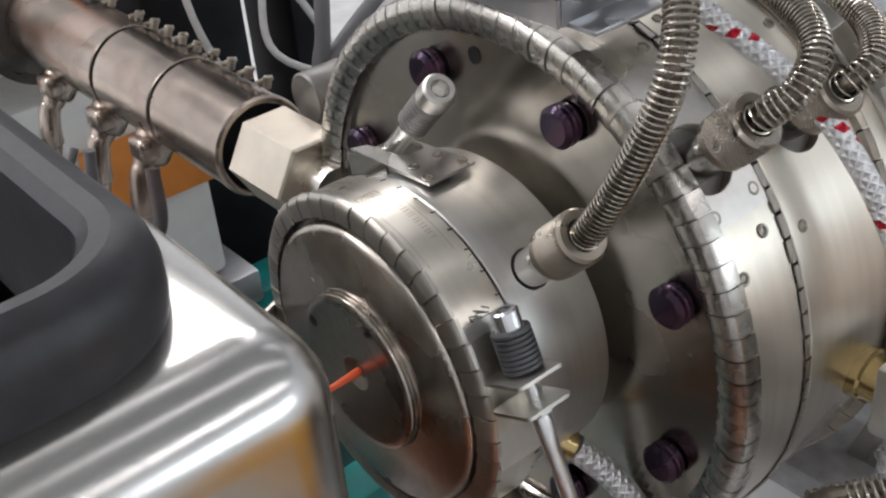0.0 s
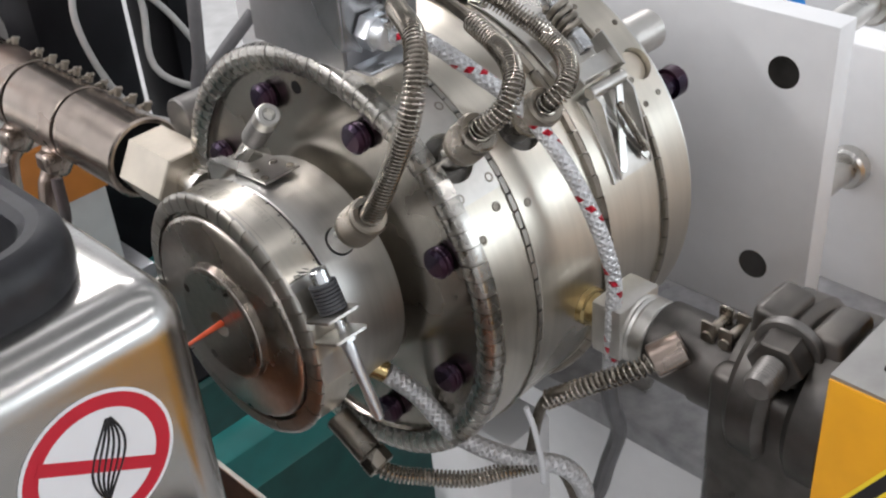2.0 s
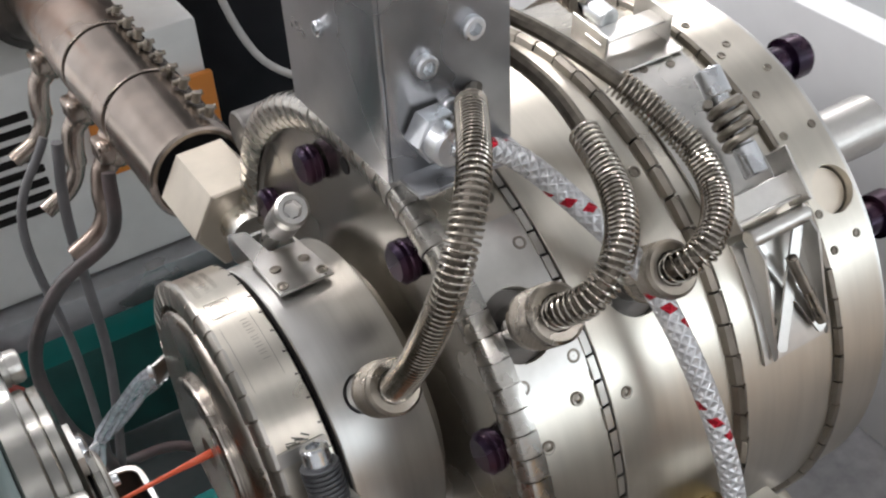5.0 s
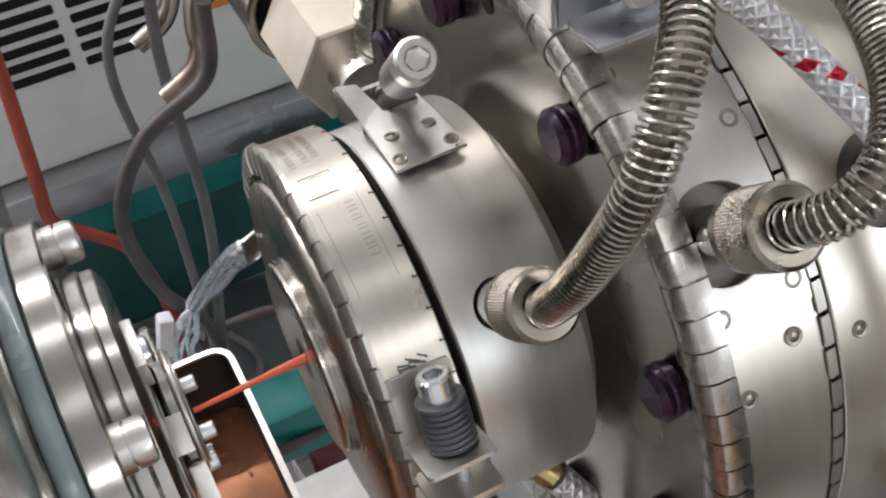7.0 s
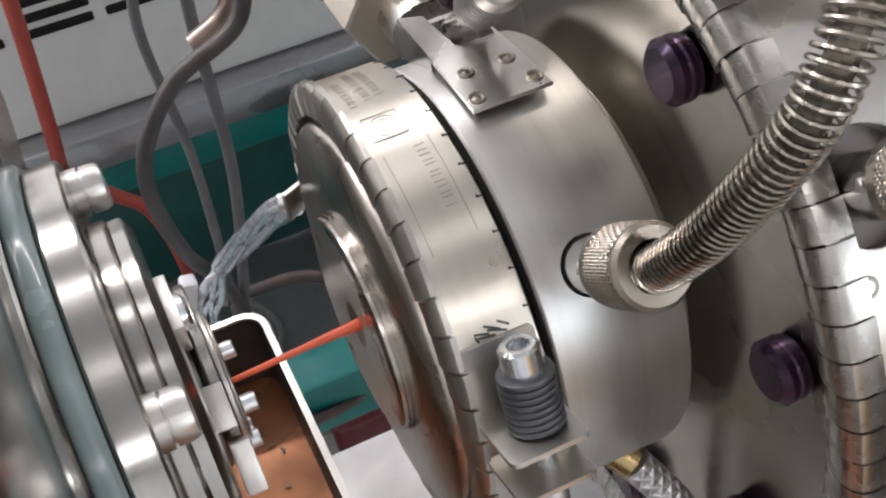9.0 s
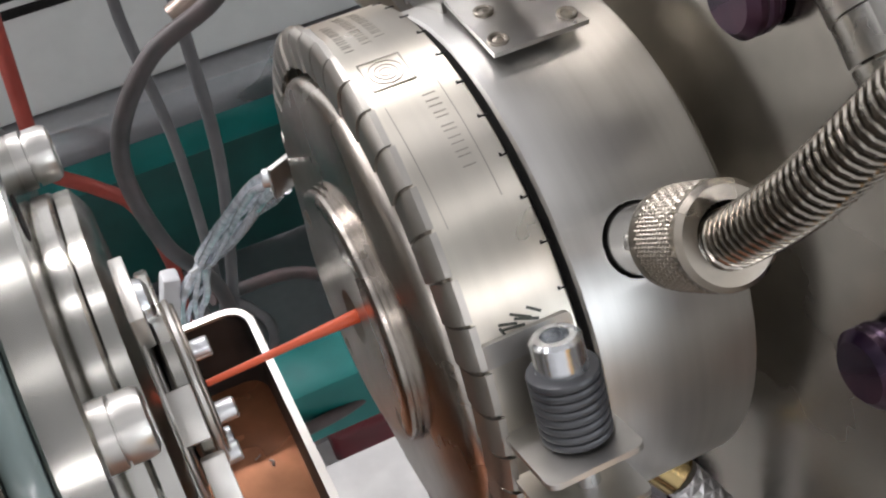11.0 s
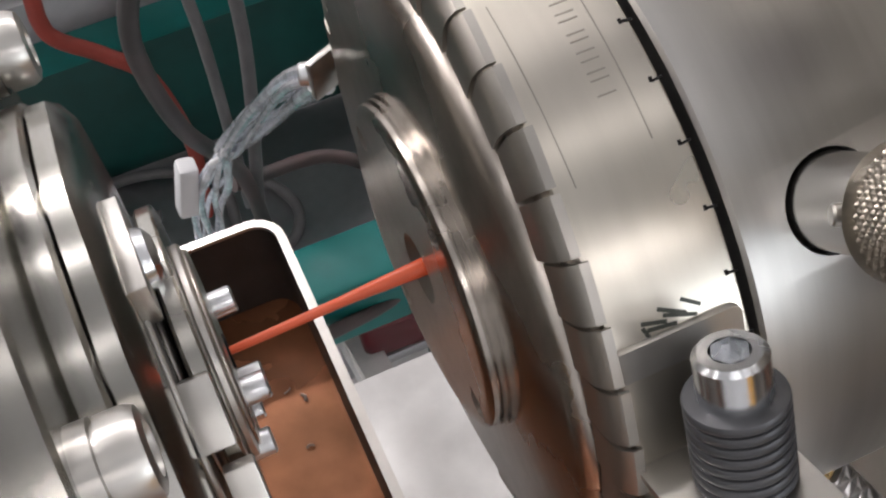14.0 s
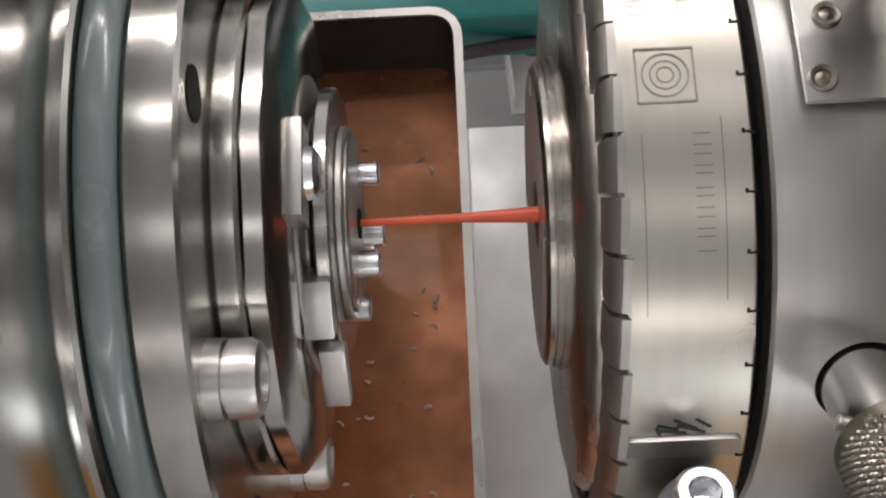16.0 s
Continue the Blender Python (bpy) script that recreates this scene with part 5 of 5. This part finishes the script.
sl = thing("side_lead", (0.09, -0.2, -0.05), "spring-armoured lead with clamp fitted to the side extruder", "cable")
bm = bmesh.new()
S0, S1 = Vector((0.066, -0.195, -0.003)), Vector((0.046, -0.178, -0.015))
rod(bm, S0, S0.lerp(S1, 0.62), 0.0092, 20, 0.0008)
part("fitting", bm, PIPE, sl)
bm = bmesh.new()
path = [S0.lerp(S1, 0.6), S1, (0.034, -0.160, -0.026), (0.022, -0.141, -0.039)]
coil(bm, path, 0.0048, 0.0008, 0.0030, 6)
part("spring_sleeve", bm, WIRE, sl)
bm = bmesh.new()
tube(bm, path + [(0.032, -0.12, -0.10)], 0.0030, 10)
part("lead", bm, LEAD, sl)
bm = bmesh.new()
tube(bm, [(0.017, -0.132, -0.046), (0.0185, -0.136, -0.060), (0.0215, -0.138, -0.085), (0.025, -0.136, -0.104)], 0.0016, 8)
tagged(part("cable_tie", bm, STICKER, None), "white plastic cable tie round the leads", "cable tie")
bm = bmesh.new()
tube(bm, [(0.0688, -0.1464, -0.056), (0.073, -0.1460, -0.075), (0.086, -0.142, -0.105), (0.090, -0.132, -0.14), (0.086, -0.123, -0.18), (0.06, -0.10, -0.25)], 0.005, 10)
tagged(part("grey_cable", bm, GREYCABLE, None), "grey cable hanging below the die", "cable")
bm = bmesh.new()
tube(bm, [(0.072, -0.285, -0.04), (0.05, -0.275, -0.07), (0.04, -0.28, -0.11), (0.05, -0.30, -0.16)], 0.005, 10)
tagged(part("black_cable", bm, DARKCABLE, None), "black cable hanging beside the guard", "cable")

# ---- behind: cabinet with louvres, teal frame, hoses ----
cab = thing("cabinet", (-0.1, 1.0, -1.05), "grey-white machine cabinet with ventilation louvres", "cabinet")
CY = 0.50
bm = bmesh.new()
box(bm, (-0.28, CY + 0.22, -0.175), (0.79, 0.44, 0.21), None, 0.006)
part("cabinet_body", bm, CABINET, cab)
# dark bars stand for the shade inside the louvres
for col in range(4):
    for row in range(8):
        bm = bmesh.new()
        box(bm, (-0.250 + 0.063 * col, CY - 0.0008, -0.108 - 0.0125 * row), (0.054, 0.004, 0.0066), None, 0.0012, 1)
        part("louvre_shade", bm, HOLE_SHADE, cab)
bm = bmesh.new()
box(bm, (-0.27, CY + 0.20, -0.298), (0.81, 0.44, 0.034), None, 0.004)
part("base_rail", bm, POSTGREY, cab, "grey steel base rail")
fr = thing("steel_bench", (0, 0.6, -1.05), "teal painted steel bench under the machines", "bench")
# second DEEP panel is an added dark backdrop below the die
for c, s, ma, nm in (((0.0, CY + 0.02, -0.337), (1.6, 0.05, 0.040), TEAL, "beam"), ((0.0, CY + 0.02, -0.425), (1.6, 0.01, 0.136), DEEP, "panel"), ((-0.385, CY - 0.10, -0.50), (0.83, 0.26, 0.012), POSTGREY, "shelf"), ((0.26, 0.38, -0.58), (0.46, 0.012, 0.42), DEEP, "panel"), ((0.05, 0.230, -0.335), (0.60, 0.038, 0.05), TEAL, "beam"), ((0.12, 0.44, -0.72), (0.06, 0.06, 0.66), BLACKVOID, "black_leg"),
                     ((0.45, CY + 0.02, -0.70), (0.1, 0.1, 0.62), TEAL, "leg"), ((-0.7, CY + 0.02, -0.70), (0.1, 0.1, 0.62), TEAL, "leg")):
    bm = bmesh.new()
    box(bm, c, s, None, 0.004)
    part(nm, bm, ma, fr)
# black boxes stand in for the unlit dark around the cables behind
bk = thing("dark_void", (0.30, 1.0, -1.05), "black boxes put in for the dark void behind", "cover")
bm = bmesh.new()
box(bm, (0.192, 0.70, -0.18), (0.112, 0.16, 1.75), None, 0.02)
part("void_box", bm, BLACKVOID, bk)
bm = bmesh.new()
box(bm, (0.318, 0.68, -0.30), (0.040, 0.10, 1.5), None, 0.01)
part("void_post", bm, BLACKVOID, bk)
wm = thing("white_machine", (1.0, 0.3, -1.05), "white painted machine housing behind the plate", "machine")
bm = bmesh.new()
box(bm, (1.0, -0.2, -0.45), (0.5, 2.2, 1.2), None, 0.01)
part("housing", bm, WHITE, wm)
bm = bmesh.new()
box(bm, (0.345, -0.50, -0.50), (0.03, 0.74, 1.10), None, 0.003)
part("side_panel", bm, WHITE, wm, "flat white side panel")

def hose(name, pts, r, material, label, cat="hose"):
    bm = bmesh.new()
    tube(bm, pts, r, 12, 8)
    return tagged(part(name, bm, material, None), label, cat)


hose("red_hose", [(-0.140, 0.42, -0.06), (-0.144, 0.42, -0.134), (-0.152, 0.42, -0.222), (-0.155, 0.42, -0.251), (-0.150, 0.42, -0.267), (-0.128, 0.42, -0.290), (-0.109, 0.42, -0.319), (-0.100, 0.42, -0.387), (-0.108, 0.42, -0.46)], 0.0050, REDHOSE, "red rubber hose looping over the teal frame")
hose("dark_cable", [(-0.035, 0.25, -0.02), (-0.045, 0.24, -0.055), (-0.085, 0.235, -0.075), (-0.110, 0.235, -0.120), (-0.105, 0.245, -0.19), (-0.085, 0.27, -0.26), (-0.08, 0.28, -0.33)], 0.0043, DARKCABLE, "dark heater cable looping down from the pipe", "cable")
hose("dark_cable", [(-0.05, 0.30, -0.02), (-0.058, 0.30, -0.08), (-0.060, 0.30, -0.2), (-0.080, 0.28, -0.30)], 0.0036, GREYCABLE, "grey heater cable hanging from the pipe", "cable")
hose("dark_cable", [(-0.055, 0.31, -0.02), (-0.085, 0.30, -0.07), (-0.080, 0.295, -0.18), (-0.085, 0.28, -0.30)], 0.003, GREYCABLE, "thin grey cable hanging from the pipe", "cable")
wb = thing("wire_bundle", (-0.10, 0.20, -0.20), "bundle of clear shiny sleeved wires from the front heater band", "cable")
spine = [(-0.0715, 0.073, -0.018), (-0.0735, 0.090, -0.034), (-0.0800, 0.130, -0.080), (-0.0900, 0.185, -0.148), (-0.0930, 0.200, -0.168), (-0.1010, 0.215, -0.200), (-0.1080, 0.235, -0.240), (-0.112, 0.26, -0.30)]
for k in range(6):
    bm = bmesh.new()
    pts = []
    for i, p in enumerate(spine):
        a, w = k * 1.047 + i * 0.9, 0.0052 if i < 4 else (0.0025 if i == 4 else 0.007)
        pts.append(Vector(p) + Vector((math.cos(a), 0.4 * math.sin(a), 0.7 * math.sin(a))) * w * (0.4 if i == 0 else 1.0))
    tube(bm, pts, 0.0019 if k % 2 else 0.0014, 10, 10)
    part("sleeved_wire", bm, CLEAR, wb)
bm = bmesh.new()
tube(bm, [Vector((-0.0930, 0.200, -0.168)) + Vector((math.cos(a), 0.55 * math.sin(a), -0.55 * math.sin(a) + 0.3 * math.cos(a))) * 0.0068 for a in (2 * math.pi * q / 12 for q in range(13))], 0.0011, 8, 3)
part("wire_tie", bm, STICKER, wb, "white cable tie")
hose("dark_cable", [(-0.09, 0.28, -0.28), (-0.03, 0.30, -0.31), (0.0, 0.27, -0.33), (-0.02, 0.22, -0.34), (-0.09, 0.20, -0.33)], 0.004, DARKCABLE, "dark cable coiled on the frame", "cable")
bm = bmesh.new()
box(bm, (-0.1125, 0.215, -0.196), (0.009, 0.010, 0.030), Matrix.Rotation(radians(14), 4, "Y"), 0.002)
tagged(part("cable_plug", bm, STICKER, None), "white cable plug tied to the wires", "plug")
bm = bmesh.new()
box(bm, (-0.0705, 0.0705, -0.012), (0.010, 0.002, 0.012), Matrix.Rotation(radians(25), 4, "Z"), 0.0005)
brk = tagged(part("band_bracket", bm, SATIN, None), "small steel terminal bracket on the front band", "bracket")
socket_screw(brk, (-0.0725, 0.0740, -0.015), (-0.8, 0.3, 0), 0.0030, 0.004, BRIGHT, "terminal_screw")
for k, pts in enumerate((((0.20, 0.60, 0.02), (0.15, 0.55, -0.04), (0.16, 0.50, -0.12), (0.20, 0.44, -0.14)), ((0.19, 0.60, 0.0), (0.24, 0.55, -0.05), (0.26, 0.50, -0.12), (0.22, 0.44, -0.14), (0.30, 0.40, -0.10)), ((0.18, 0.6, 0.05), (0.22, 0.55, -0.03), (0.20, 0.5, -0.10), (0.27, 0.42, -0.13)))):
    hose("grey_cable", pts, 0.0034, PALECABLE, "pale grey cable against the black void boxes", "cable")
for pts in (((0.25, 0.40, -0.03), (0.205, 0.40, -0.060), (0.172, 0.40, -0.09), (0.15, 0.40, -0.14), (0.15, 0.41, -0.31)), ((0.20, 0.41, 0.02), (0.185, 0.40, -0.05), (0.176, 0.40, -0.10), (0.180, 0.41, -0.31))):
    hose("grey_cable", pts, 0.0062, GREYCABLE, "thick grey cable rising behind the die flange", "cable")
hose("grey_cable", [(-0.080, 0.28, -0.33), (-0.12, 0.36, -0.44), (-0.094, 0.489, -0.487), (-0.045, 0.43, -0.489), (-0.063, 0.389, -0.489), (-0.13, 0.41, -0.488), (-0.205, 0.43, -0.489), (-0.22, 0.49, -0.489), (-0.15, 0.505, -0.488), (-0.09, 0.46, -0.48), (-0.11, 0.38, -0.485), (-0.19, 0.36, -0.489), (-0.26, 0.40, -0.489), (-0.24, 0.47, -0.48), (-0.14, 0.45, -0.478)], 0.0045, GREYCABLE, "grey cable coiled in loose loops on the shelf", "cable")
hose("blue_hose", [(0.6, 0.21, -0.16), (0.6, 0.185, -0.08), (0.6, 0.15, -0.035), (0.6, 0.10, -0.015), (0.6, 0.055, -0.035), (0.6, 0.03, -0.09), (0.6, 0.025, -0.16)], 0.0075, BLUE, "blue plastic air hose", "hose")
mo = thing("motor", (0.62, 0.07, -0.2), "grey motor block with a red knob on top", "motor")
bm = bmesh.new()
box(bm, (0.63, 0.075, -0.13), (0.07, 0.08, 0.10), None, 0.006)
part("block", bm, IRON, mo)
bm = bmesh.new()
rod(bm, (0.62, 0.070, -0.08), (0.62, 0.070, -0.045), 0.022, 24, 0.006)
part("knob", bm, RED, mo, "red plastic knob")
# bits lying on the shelf below the die
bm = bmesh.new()
box(bm, (-0.0440, 0.263, -0.4895), (0.0250, 0.062, 0.009), Matrix.Rotation(radians(4), 4, "Z"), 0.001)
box(bm, (-0.0555, 0.263, -0.4800), (0.0020, 0.062, 0.028), Matrix.Rotation(radians(4), 4, "Z"), 0.0006)
tagged(part("angle_bar", bm, TABLE, None), "speckled galvanised steel angle on the shelf", "bar")
bm = bmesh.new()
box(bm, (-0.010, 0.300, -0.4740), (0.066, 0.060, 0.040), Matrix.Rotation(radians(-3), 4, "Z"), 0.005, 3)
tagged(part("red_box", bm, REDBOX, None), "dark red plastic box lying on the shelf", "box")
# pale bits added in the drip tray to stand in for glints and droplets
random.seed(7)
for k in range(70):
    x, y = -0.101 - 0.075 * random.random() ** 1.4, random.uniform(-0.15, 0.085)
    bm = bmesh.new()
    a, l = random.uniform(0, 6.3), random.uniform(0.0005, 0.0016)
    d = Vector((math.cos(a), math.sin(a), 0)) * l
    tube(bm, [Vector((x, y, TB + 0.0007)) - d, Vector((x, y, TB + 0.0012)) + Vector((-d.y, d.x, 0)) * 0.4, Vector((x, y, TB + 0.0007)) + d], random.uniform(0.0003, 0.0006), 6, 3)
    part("tray_bit", bm, TRAY_BIT, tray, "small pale bit added for glints and droplets")
